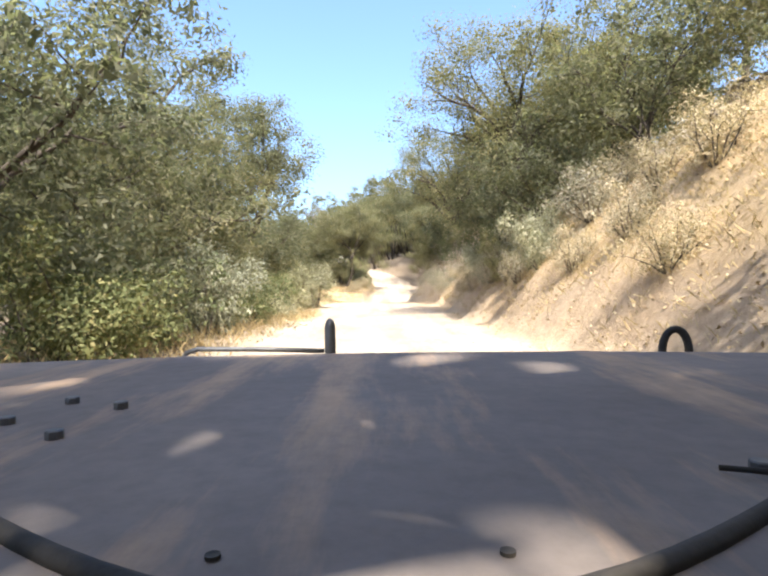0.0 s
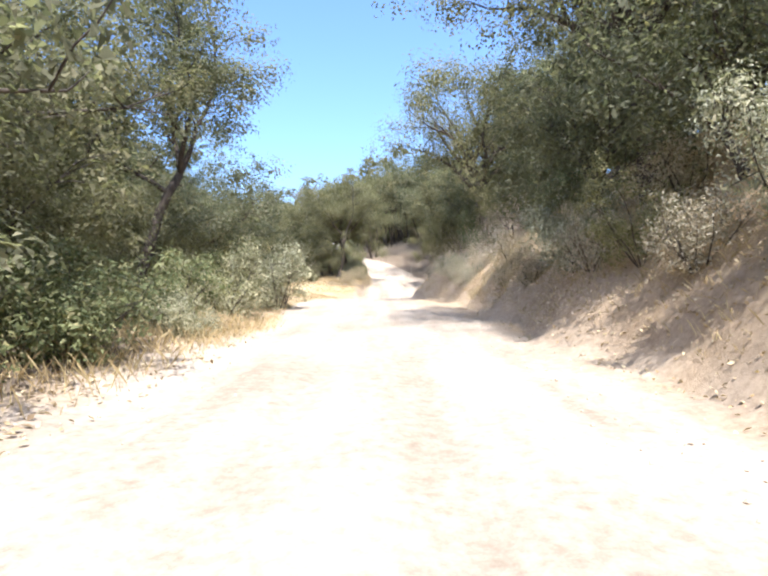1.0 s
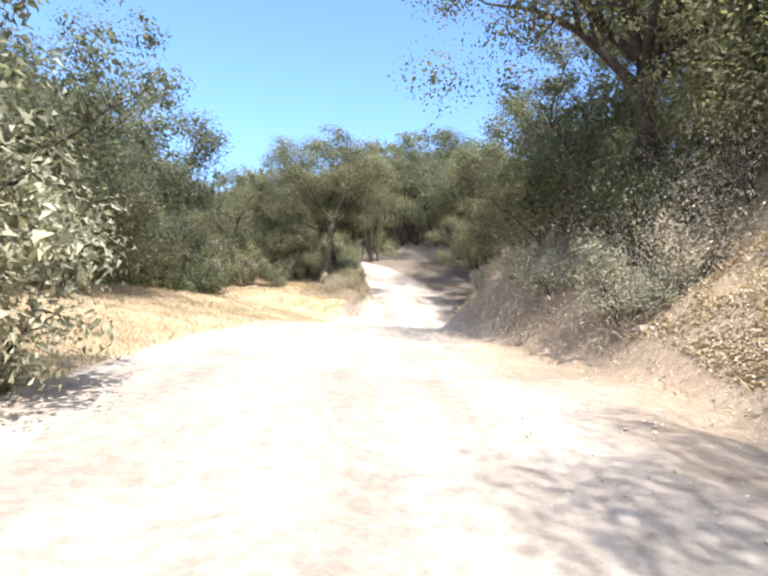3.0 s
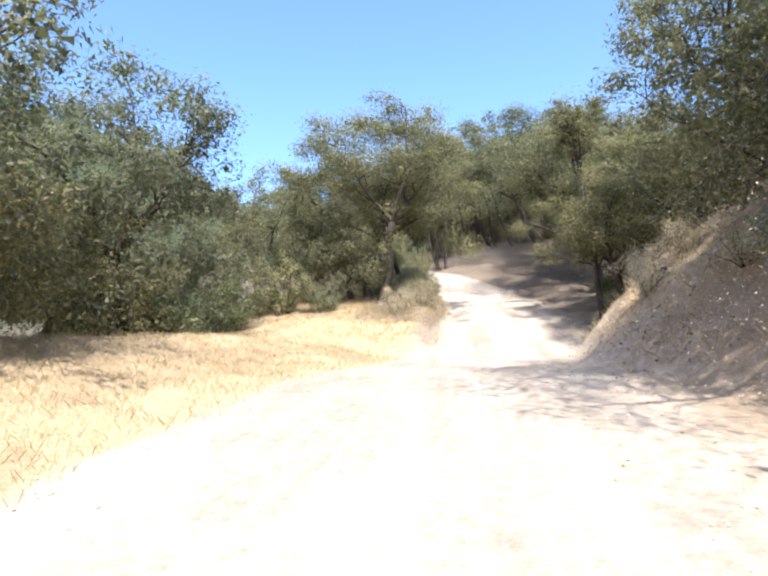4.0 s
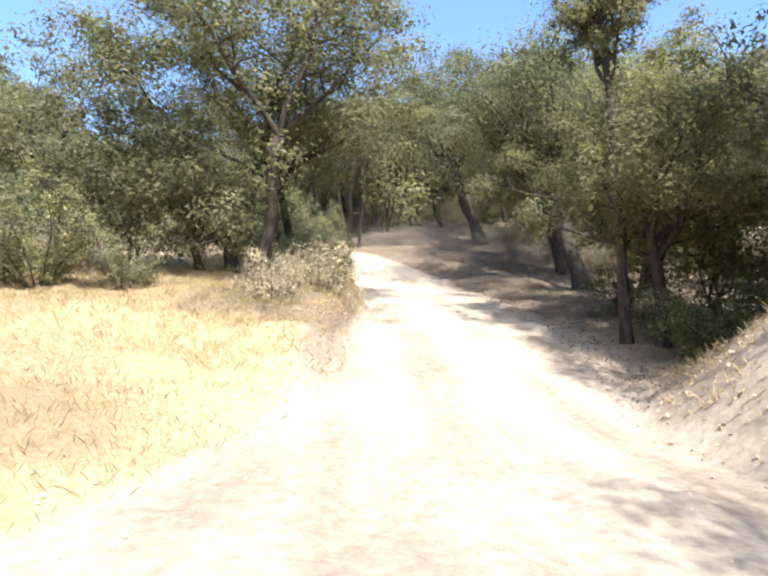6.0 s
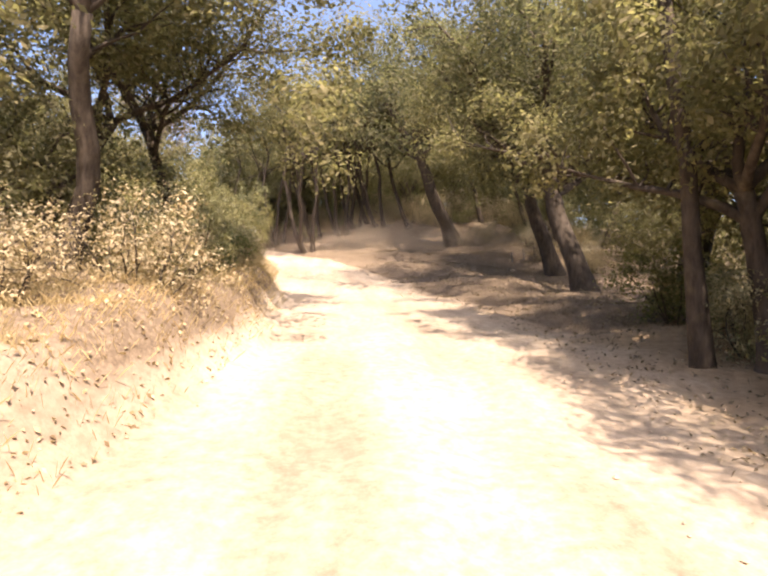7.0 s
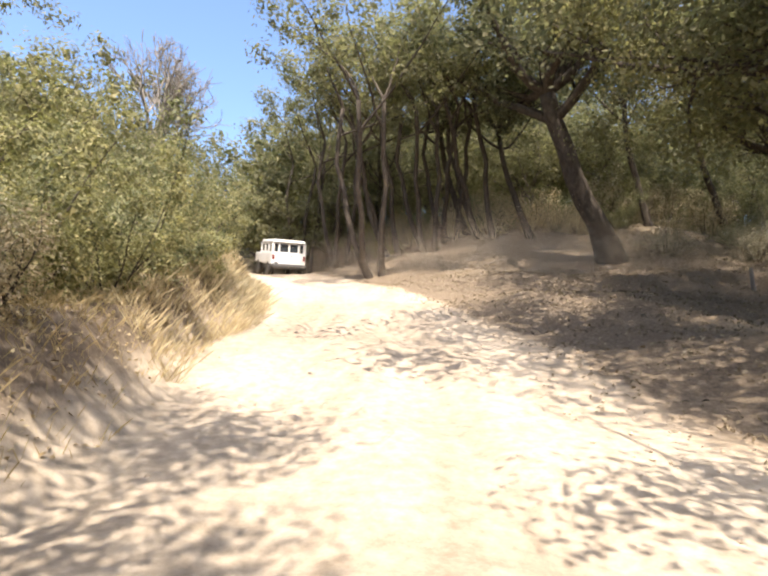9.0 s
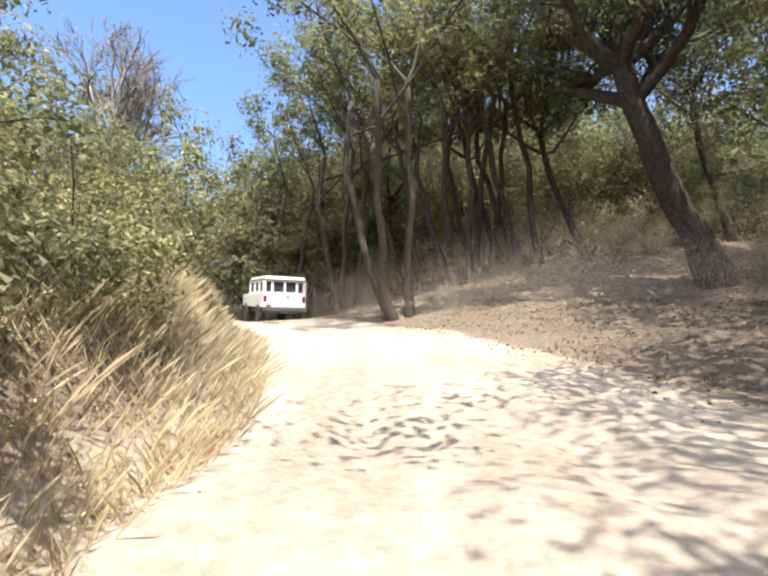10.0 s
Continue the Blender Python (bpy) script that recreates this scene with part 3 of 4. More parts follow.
# the trees that stand out by themselves, and some unseen ones for shade
for row in (
    # left of the straight
    ("round", -6.8, -1.0, 20, 1.05), ("round", -6.6, 5.5, 30, 0.98), ("thicket", -6.4, 10.4, 80, 0.8), ("round", -7.6, 13.0, 140, 1.1), ("thicket", -7.4, 18.2, 10, 0.85),
    ("wide", -7.8, 25.0, 100, 1.12), ("open", -9.6, 21.0, 80, 1.05), ("thicket", -9.5, 31.0, 20, 0.75), ("thicket", -8.4, 21.5, 60, 0.8),
    ("round", -11.4, 40.5, 60, 1.08), ("round", -12.4, 51.8, 250, 1.12), ("thicket", -12.8, 36.0, 10, 0.85), ("thicket", -10.0, 42.2, 80, 0.7), ("thicket", -11.4, 49.6, 150, 0.62), ("thicket", -14.2, 50.0, 30, 0.8), ("thicket", -13.0, 44.5, 180, 0.8),
    # the pair behind the field
    ("wide", -5.2, 61.2, 15, 1.16, 0.82), ("round", -10.6, 62.0, 100, 0.8), ("thicket", -8.2, 61.0, 100, 0.75), ("thicket", -13.6, 58.0, 40, 0.8), ("thicket", -6.2, 61.5, 200, 0.7),
    # on the bank; those at negative y are unseen, added to shade the bonnet
    ("thicket", 11.2, 10.0, 0, 0.9), ("far_wide", 4.8, -8.4, 40, 1.25), ("thicket", 9.4, 15.5, 0, 0.95), ("thicket", 6.9, 17.2, 70, 0.75), ("thicket", 6.6, 22.8, 170, 0.8),  ("overhang", 7.4, 21.4, 0, 0.95, 0.95), ("far_wide", 6.0, -7.0, 10, 1.25), ("far_wide", 5.8, -10.5, -10, 1.25), ("round", 6.2, -4.2, 30, 1.05), ("far_wide", 5.5, -15.0, -20, 1.2), ("round", 10.5, 20.0, 60, 0.9), ("thicket", 10.4, 27.4, 300, 0.8), ("thicket", 12.4, 30.5, 130, 0.95), ("round", 13.2, 35.5, 200, 1.0), ("thicket", 9.0, 35.0, 20, 0.72), ("thicket", 7.4, 37.4, 120, 0.66), ("overhang", 6.4, 39.4, 10, 0.98), ("round", 10.5, 43.0, 100, 1.05), ("round", 9.6, 34.0, 200, 0.85),
    ("thicket", 6.6, 42.6, 130, 0.8), ("round", 7.4, 50.8, 20, 0.95), ("thicket", 5.2, 44.0, 70, 0.72), ("thicket", 7.4, 53.4, 45, 0.8), ("thicket", 9.3, 60.9, 145, 0.85), ("great", 8.6, 64.0, 10, 0.88, 0.72), ("domed", 6.1, 58.7, 220, 1.04),
    ("open", 10.0, 60.5, 120, 0.85, 0.9), ("arching", 8.9, 70.0, 0, 1.0, 0.9), ("arching", 14.2, 85.0, -6, 0.78), ("arching", 10.7, 77.2, 60, 0.98), ("thicket", 9.5, 57.0, 20, 0.9),
    # round the clearing
    ("bowed", 7.9, 88.0, 0, 1.0), ("slender", -2.0, 88.4, 15, 1.02, 0.95), ("slender", 0.3, 92.0, 10, 1.0, 0.88), ("slender", 3.2, 92.3, -14, 1.05, 0.88), ("slender", 1.3, 93.4, 22, 1.0, 0.88), ("leaning", 5.2, 91.8, 12, 0.9, 0.88), ("slender", -1.6, 92.8, -6, 1.0, 0.88),
    ("leaning", 2.2, 94.2, 30, 0.95, 0.88), ("slender", -4.6, 94.0, 30, 0.92), ("slender", -7.6, 97.4, 40, 0.9), ("leaning", 11.0, 92.5, 30, 0.9), ("leaning", 14.6, 92.0, 5, 0.9), ("open", -3.0, 97.8, 70, 0.9),
    ("far_thicket", -5.6, 102.0, 20, 1.25), ("far_thicket", -1.6, 103.5, 100, 1.3), ("far_thicket", 1.8, 101.6, 160, 1.2), ("far_thicket", 5.2, 103.2, 260, 1.35), ("far_thicket", 8.6, 101.2, 60, 1.2), ("far_thicket", 12.0, 103.0, 310, 1.3), ("far_thicket", 15.6, 100.4, 200, 1.2), ("thicket", 19.0, 97.0, 30, 1.2), ("far_thicket", -9.0, 106.0, 50, 1.2), ("far_thicket", 0.2, 107.0, 150, 1.3), ("far_thicket", 3.6, 108.0, 250, 1.3), ("far_thicket", 8.0, 107.0, 350, 1.3),
    ("thicket", -6.6, 97.6, 20, 1.15), ("thicket", -3.4, 99.0, 140, 1.15), ("thicket", 5.8, 98.2, 230, 1.05), ("thicket", 9.4, 98.0, 310, 1.05), ("thicket", 13.6, 97.4, 70, 1.0),
    ("open", 16.5, 84.0, 140, 0.9), ("thicket", 17.2, 79.0, 40, 0.85), ("thicket", 19.5, 86.5, 140, 0.95), ("thicket", 17.4, 73.0, 240, 0.8), ("thicket", 12.4, 96.6, 310, 0.55), ("thicket", 16.4, 94.2, 260, 0.75),
    ("open", -3.9, 65.5, 10, 0.8), ("umbrella", 5.5, 59.2, 0, 1.0), ("round", -11.8, 77.0, 60, 0.88), ("thicket", -13.5, 85.0, 160, 1.0), ("far_wide", -9.6, 101.5, 40, 1.1),
    # behind the white car and beside the dead tree
    ("thicket", -11.2, 84.0, 10, 0.8), ("thicket", -13.6, 91.5, 100, 1.1), ("thicket", -18.2, 98.0, 200, 1.3), ("round", -22.0, 106.0, 30, 1.1), ("far_thicket", -12.8, 105.0, 120, 1.25), ("far_thicket", -15.4, 111.0, 40, 1.4), ("far_thicket", -6.4, 107.5, 220, 1.3), ("far_thicket", -11.0, 109.5, 320, 1.3), ("far_thicket", -3.4, 111.0, 80, 1.4),
):
    plant(*row)

# ---- woods behind, on both sides and at the end ----
wood_rng = np.random.default_rng(5)
taken = []
for k in range(900):
    y = wood_rng.uniform(-4, 90) if wood_rng.random() < 0.55 else wood_rng.uniform(90, 122)
    side = -1 if wood_rng.random() < 0.5 else 1
    reach = wood_rng.uniform(12, 26)
    if y > 90:
        x = wood_rng.uniform(-26, 34)
        if abs(x - float(road_x(y))) < 4.5 or (y < 109 and -8 < x < 20):
            continue
    else:
        x = float(road_x(y)) + side * reach
        if side > 0 and 58 < y < 92 and x < 20:
            continue
        if side < 0 and (24 < y < 44 and x > -16 or 44 <= y < 78 and x > -22):
            continue
    if y < 22 or x > (24 if y > 74 else 18) or x < -19 or y > 114:
        continue
    if any((x - a) ** 2 + (y - c) ** 2 < (19 if y > 90 or (x > 8 and y > 74) else 15) for a, c in taken):
        continue
    taken.append((x, y))
    kind = ("far_round", "far_wide", "far_tall")[wood_rng.integers(0, 3 if y > 70 or abs(x) > 14 else 2)]
    plant(kind, x, y, wood_rng.uniform(0, 360), wood_rng.uniform(0.85, 1.1), wood_rng.uniform(0.92, 1.12))
    if len(taken) >= 88:
        break
for k in range(8):
    plant("far_tall" if k % 2 else "far_wide", -8.0 + 4.4 * k, 110.0 + 4.0 * (k % 3), 67 * k, 1.05 + 0.06 * (k % 4))
dead_tree(on_ground(-12.6, 88.0), 3, 11.6)


# ---- far woods on the hill ----
hill_rng = np.random.default_rng(61)
hx, hy = hill_rng.uniform(-270, -50, 520), hill_rng.uniform(120, 300, 520)
keep = np.exp(-((hx + 165) / 75) ** 2 - ((hy - 235) / 75) ** 2) > 0.12
hx, hy = hx[keep], hy[keep]
hr = hill_rng.uniform(2.6, 5.2, len(hx))
far_leaves = leaves(hill_rng, np.stack([hx, hy, height(hx, hy) + hr * 0.7], 1), hr, 30000, 0.55, 0.8, 0.55, three=True)
tagged(new("far_woods", quads_mesh("far_woods", far_leaves, M_OAK)), "distant oak scrub covering a rounded hill", "woods", kind="stuff")
sx, sy = hill_rng.uniform(-110, 110, 900), hill_rng.uniform(-70, 190, 900)
keep = (np.abs(sx - road_x(sy)) > 27) | (sy > 124) | (sy < -28)
sx, sy = sx[keep], sy[keep]
sr = hill_rng.uniform(1.8, 4.4, len(sx))
scrub = leaves(hill_rng, np.stack([sx, sy, height(sx, sy) + sr * 0.6], 1), sr, 52000, 0.36, 0.8, 0.55, three=True)
tagged(new("far_scrub", quads_mesh("far_scrub", scrub, M_OAK)), "dense grey-green oak scrub behind the roadside trees", "woods", kind="stuff")

# ---- shrubs ----
bushes = {
    "sage": shrub("shrub", on_ground(-3.9, 11.3, 0, 0.98, 0.05, 1.35), "grey-green dusty shrub beside the track", M_SAGE, 31, 2.0, 1.5, 12500, 0.027),
    "green": shrub("shrub", on_ground(-4.3, 16.6, 0, 1.0), "fresh green leafy shrub beside the track", M_SHRUB, 32, 2.2, 1.5, 8800, 0.034),
    "brush": shrub("shrub", on_ground(6.4, 9.0, 0, 0.7), "dry buff-coloured twiggy brush on the bank", M_BRUSH, 34, 1.7, 1.5, 7500, 0.025, stems=13),
    "tall": shrub("shrub", on_ground(-4.2, 73.0, 0, 0.85), "tall dusty yellow-green shrub with dry stems", M_DUSTY, 33, 3.6, 1.6, 10500, 0.034),
}


def bush(kind, x, y, turn=0.0, scale=1.0, tall=1.0):
    m = on_ground(x, y, turn, scale, 0.08, tall)
    ob = copy_thing(bushes[kind], m)
    ob.matrix_basis = m
    return ob


for row in (
    ("green", -4.6, 8.4, 20, 1.15), ("green", -3.8, 5.0, 90, 1.0), ("sage", -4.2, 31.0, 40, 1.3, 1.1), ("sage", -4.6, 25.2, 120, 1.1, 1.1),
    ("green", -5.4, 27.4, 160, 1.05), ("sage", -4.0, 20.5, 200, 0.6), ("green", -5.0, 21.8, 260, 1.0), ("green", -5.0, 13.6, 60, 1.0),
    ("green", -11.8, 58.6, 200, 1.0), ("tall", -8.6, 57.6, 120, 0.8), ("sage", -13.5, 55.5, 20, 1.0), ("green", -15.5, 53.0, 80, 1.1), ("tall", -6.8, 57.6, 50, 0.55), ("tall", -10.2, 57.6, 300, 0.75),
    ("tall", 5.6, 18.5, 30, 0.6), ("sage", 5.6, 22.0, 90, 0.9, 1.2), ("green", 6.4, 25.0, 160, 0.9), ("sage", 4.9, 40.5, 60, 0.7), ("green", 8.6, 36.0, 300, 1.0, 1.3),
    ("green", 5.8, 45.0, 10, 0.9), ("sage", 4.4, 43.6, 50, 0.6), ("brush", 4.9, 52.6, 80, 0.6), ("sage", 5.0, 36.2, 20, 0.5), ("sage", 6.6, 59.6, 170, 0.8),
    ("brush", 5.9, 6.4, 60, 0.6), ("brush", 7.4, 7.6, 160, 0.8), ("brush", 7.7, 10.4, 200, 0.75), ("brush", 6.0, 11.6, 20, 0.65), ("brush", 7.0, 13.2, 300, 0.9), ("sage", 5.9, 14.6, 140, 0.8, 1.3), ("brush", 8.4, 5.2, 80, 0.8), ("brush", 5.6, 16.6, 240, 0.7), ("brush", 5.4, 20.4, 60, 0.75), ("brush", 6.3, 23.6, 160, 0.8), ("brush", 6.6, 18.8, 260, 0.8), ("brush", 5.2, 25.2, 340, 0.6),
    ("brush", 8.2, 13.6, 110, 0.8), ("brush", 5.6, 29.6, 50, 0.8), ("brush", 5.5, 36.3, 150, 0.8), ("sage", 4.9, 37.6, 250, 0.9), ("green", 5.7, 38.6, 10, 1.05, 1.3), ("sage", 4.6, 41.8, 80, 0.8), ("brush", 5.2, 29.2, 310, 0.6), ("green", 8.4, 32.8, 210, 0.9, 1.2), ("brush", 4.2, 45.0, 80, 0.5), ("brush", 3.6, 48.2, 190, 0.5), ("brush", 5.2, 50.0, 290, 0.6), ("brush", 7.4, 91.6, 20, 0.8), ("brush", 10.0, 88.0, 100, 0.8), ("brush", 12.6, 86.5, 180, 0.8), ("brush", 11.8, 81.8, 40, 0.7), ("brush", 13.6, 80.6, 140, 0.8), ("brush", 12.8, 78.0, 220, 0.7), ("brush", 14.2, 83.2, 300, 0.9),
    ("tall", -4.0, 70.2, 50, 0.75), ("tall", -5.8, 76.5, 130, 0.8), ("sage", -3.6, 67.0, 10, 0.8), ("brush", -2.9, 68.8, 70, 0.6), ("tall", -3.6, 71.6, 170, 0.6), ("tall", -4.2, 74.6, 270, 0.62), ("brush", -2.6, 65.4, 20, 0.5), ("tall", -5.2, 78.4, 120, 0.7), ("sage", -5.4, 70.4, 220, 1.0, 1.3), ("brush", -2.8, 61.2, 320, 0.5), ("tall", -6.4, 71.0, 210, 1.0), ("tall", -8.6, 80.5, 310, 0.9),
    ("sage", -4.2, 63.4, 70, 0.9), ("brush", -3.5, 57.4, 40, 0.7), ("brush", -2.7, 59.2, 140, 0.85), ("tall", -2.6, 60.6, 140, 0.5), ("green", -2.7, 64.2, 240, 0.55), ("green", -10.4, 51.2, 20, 1.0), ("green", -9.8, 53.6, 120, 0.9), ("tall", -6.0, 66.0, 270, 0.9), ("tall", -7.5, 74.0, 20, 1.0),
    ("sage", 13.4, 89.0, 20, 0.8), ("sage", 15.8, 86.0, 220, 0.9), ("brush", 6.4, 92.6, 70, 0.8), ("tall", 9.4, 92.4, 170, 0.7), ("green", 4.2, 95.4, 250, 0.9), ("green", 2.4, 96.8, 130, 0.9), ("green", -0.4, 95.6, 130, 0.9), ("tall", -2.6, 95.0, 30, 0.7), ("tall", 10.6, 95.0, 130, 0.9), ("green", 7.0, 96.0, 10, 1.0), ("tall", 12.8, 95.6, 230, 0.9), ("brush", 1.2, 95.0, 10, 1.2), ("brush", 3.4, 94.4, 60, 1.3), ("brush", 5.8, 94.6, 140, 1.2), ("brush", 8.8, 94.0, 200, 1.4), ("brush", 11.8, 93.8, 290, 1.3), ("brush", 13.8, 92.6, 20, 1.2), ("brush", 10.2, 97.0, 80, 1.5), ("brush", -1.2, 95.6, 310, 1.2), ("green", 7.0, 62.2, 40, 0.85), ("green", 6.6, 57.0, 200, 0.9),
):
    bush(*row)


# ---- dry grass, fallen leaves, stones ----
def scatter(r, count, x0, x1, y0, y1, keep):
    x, y = r.uniform(x0, x1, count * 3), r.uniform(y0, y1, count * 3)
    ok = keep(x, y, r.random(count * 3))
    return x[ok][:count], y[ok][:count]


def grass(name, label, x, y, r, tall, width, lean=0.4, mat=None):
    n = len(x)
    z = height(x, y) - 0.03
    a, h = r.uniform(0, 6.28, n), tall * r.uniform(0.45, 1.15, n)
    w = width * r.uniform(0.6, 1.3, n)
    dx, dy = np.cos(a), np.sin(a)
    tip = np.stack([x + r.normal(0, lean, n) * h, y + r.normal(0, lean, n) * h, z + h], 1)
    base = np.stack([x, y, z], 1)
    side = np.stack([dx * w, dy * w, 0 * w], 1)
    mid = base * 0.45 + tip * 0.55 + np.stack([0 * h, 0 * h, 0.1 * h], 1)
    quads = np.stack([base - side, base + side, mid + side * 0.7, tip], 1)
    return tagged(new(name, quads_mesh(name, quads, mat or M_STRAW)), label, "grass", kind="stuff")


r = np.random.default_rng(77)
gx_, gy_ = scatter(r, 64000, -15, -2, 19, 60, lambda x, y, u: (-(x - road_x(y)) - HALF > 0.5 + 1.8 * u ** 2) & (-(x - road_x(y)) - HALF < 2 + 10 * u) & (waves(x, y, 3.0, 31) > -0.8))
grass("dry_grass", "golden dry grass on the raised field", gx_, gy_, r, 0.15, 0.003, 0.45)
gx_, gy_ = scatter(r, 46000, -13, 0, 54, 92, lambda x, y, u: (-(x - road_x(y)) - HALF > 0.05 + 0.8 * u ** 2) & (-(x - road_x(y)) - HALF < 7.0 * u + 1.0) & (waves(x, y, 1.6, 41) > -0.35 - 0.5 * u))
grass("dry_grass", "short straw-coloured grass on the cut bank", gx_, gy_, r, 0.19, 0.0021, 0.5)
gx_, gy_ = scatter(r, 22000, -6.5, -1.0, 71, 85, lambda x, y, u: (-(x - road_x(y)) - HALF > 0.02 - 0.7 * np.exp(-((y - 78.0) / 3.0) ** 2)) & (-(x - road_x(y)) - HALF < 0.5 + 1.8 * u))
grass("dry_grass", "bleached golden grass mound at the bend", gx_, gy_, r, 0.27, 0.0018, 0.5, M_BRUSH)
gx_, gy_ = scatter(r, 26000, 2.4, 12, -3, 57, lambda x, y, u: (x - bank_x(y) > 0.3) & (waves(x, y, 2.2, 33) > -0.3))
grass("dry_grass", "dry tufted grass on the steep bank", gx_, gy_, r, 0.2, 0.006, 0.6)
gx_, gy_ = scatter(r, 22000, 4.6, 12, -2, 26, lambda x, y, u: (x - bank_x(y) > 0.5 + u) & (waves(x, y, 1.3, 35) > -0.2))
grass("dry_grass", "matted pale straw lying on the steep bank", gx_, gy_, r, 0.11, 0.007, 1.1)
gx_, gy_ = scatter(r, 9000, -9, -2.5, -3, 24, lambda x, y, u: (-(x - road_x(y)) - HALF > 0.4 + u))
grass("dry_grass", "dry stalks between the roadside shrubs", gx_, gy_, r, 0.4, 0.006)


def litter(name, label, x, y, r, size, mat=None):
    n = len(x)
    z = height(x, y) + 0.02
    c = np.stack([x, y, z + 0.02 * r.random(n)], 1)
    nrm = r.normal(0, 0.55, (n, 3)) + [0, 0, 1]
    nrm /= np.linalg.norm(nrm, axis=1)[:, None]
    u = np.cross(nrm, r.normal(0, 1, (n, 3)))
    u /= np.linalg.norm(u, axis=1)[:, None]
    s = size * r.uniform(0.5, 1.4, n)[:, None]
    v = np.cross(nrm, u) * s * 0.5
    u = u * s
    quads = np.stack([c - u, c - v + nrm * s * 0.3, c + u, c + v + nrm * s * 0.3], 1)
    return tagged(new(name, quads_mesh(name, quads, mat or M_DRYLEAF)), label, "leaves", kind="stuff")


lx, ly = scatter(r, 44000, 2.2, 13, 0, 57, lambda x, y, u: (x - bank_x(y) > -0.5 + 1.0 * u))
litter("fallen_leaves", "pale dry oak leaves lying on the bank", lx, ly, r, 0.034)
lx, ly = scatter(r, 28000, -6, 16, 54, 93, lambda x, y, u: ((x - road_x(y)) - HALF > 0.4 + 3.5 * u ** 2) & (waves(x, y, 2.2, 61) > -0.7 + 1.1 * u))
litter("fallen_leaves", "brown oak leaves under the trees of the clearing", lx, ly, r, 0.034, M_MOULD)
lx, ly = scatter(r, 18000, 4.4, 8.2, 30.0, 36.6, lambda x, y, u: u > 0.22 * np.abs(y - 33.2) + 0.5 * (waves(x, y, 1.4, 71) > 0.35))
litter("fallen_leaves", "pale straw and leaves covering a steep bare chute", lx, ly, r, 0.033)
lx, ly = scatter(r, 9000, -8, 0, 55, 86, lambda x, y, u: (-(x - road_x(y)) - HALF > 0.05) & (-(x - road_x(y)) - HALF < 0.6 + 3 * u))
litter("fallen_leaves", "dry leaves and stalks on the low cut bank", lx, ly, r, 0.03)
lx, ly = scatter(r, 9000, -9, -2, 0, 24, lambda x, y, u: (-(x - road_x(y)) - HALF > 0.2 + 1.5 * u))
litter("fallen_leaves", "dry leaves under the roadside shrubs", lx, ly, r, 0.045)


def stone_mesh(seed):
    bm = bmesh.new()
    bmesh.ops.create_icosphere(bm, subdivisions=2, radius=0.5)
    for v in bm.verts:
        p = v.co * 2.0 + Vector((seed * 3.1, 0, 0))
        v.co *= 0.75 + 0.55 * noise.noise(p) + 0.15 * noise.noise(p * 3)
        v.co.z *= 0.7
    me = bpy.data.meshes.new("stone")
    bm.to_mesh(me)
    bm.free()
    me.materials.append(M_ROCK)
    return me


stones = [stone_mesh(k) for k in range(4)]
for k, (x, y, s) in enumerate(((9.0, 11.6, 1.1), (9.4, 12.0, 0.8), (8.7, 12.3, 0.7), (9.7, 11.3, 0.7), (9.2, 12.6, 0.5), (4.3, 28.5, 0.3), (4.0, 31.0, 0.25), (4.6, 36.0, 0.4),
                               (5.0, 41.0, 0.3), (4.4, 49.0, 0.35), (3.9, 46.5, 0.25), (9.0, 79.0, 0.4), (11.0, 77.0, 0.3), (6.8, 81.0, 0.35))):
    ob = new("stone", stones[k % 4])
    ob.matrix_basis = on_ground(x, y, 57 * k, s, 0.1 * s)
    tagged(ob, "pale yellowish stone half buried in the slope", "stone", "stones on the slopes")


def fallen_log(place, seed, length, rad):
    r = np.random.default_rng(seed)
    verts, faces = [], []
    p = limb_path(r, (-length / 2, 0, rad * 0.7), (1, 0.1, 0.0), length, 8, 0.0, 0.05)
    tube(p, np.linspace(rad, rad * 0.6, 9) * r.uniform(0.9, 1.1, 9), 9, verts, faces)
    tube(limb_path(r, p[5], (0.6, 0.5, 0.7), length * 0.3, 4, 0, 0.1), np.linspace(rad * 0.4, rad * 0.15, 5), 6, verts, faces)
    faces.append(tuple(range(9)))
    ob = new("fallen_log", mesh_of("fallen_log", verts, faces, M_BARK))
    ob.matrix_basis = place
    return tagged(ob, "dark fallen log lying on leaf litter", "log")


fallen_log(on_ground(4.8, 50.5, 70), 9, 1.6, 0.1)


def stump_mesh(seed):
    r = np.random.default_rng(seed)
    verts, faces = [], []
    tube(limb_path(r, (0, 0, -0.15), (0.06 * seed - 0.1, 0.05, 1), 0.8, 4, 0, 0.05), [0.07, 0.06, 0.055, 0.055, 0.05], 7, verts, faces)
    return mesh_of("wooden_post", verts, faces, M_GREYWOOD)


for k, x in enumerate((9.8, 10.6, 11.3, 12.3)):
    ob = new("wooden_post", stump_mesh(k))
    ob.matrix_basis = on_ground(x, 81.5 + 0.3 * k, 40 * k, 1.0 + 0.1 * (k % 2), 0.0)
    tagged(ob, "short weathered grey wooden post beside the clearing", "post", "row of posts")


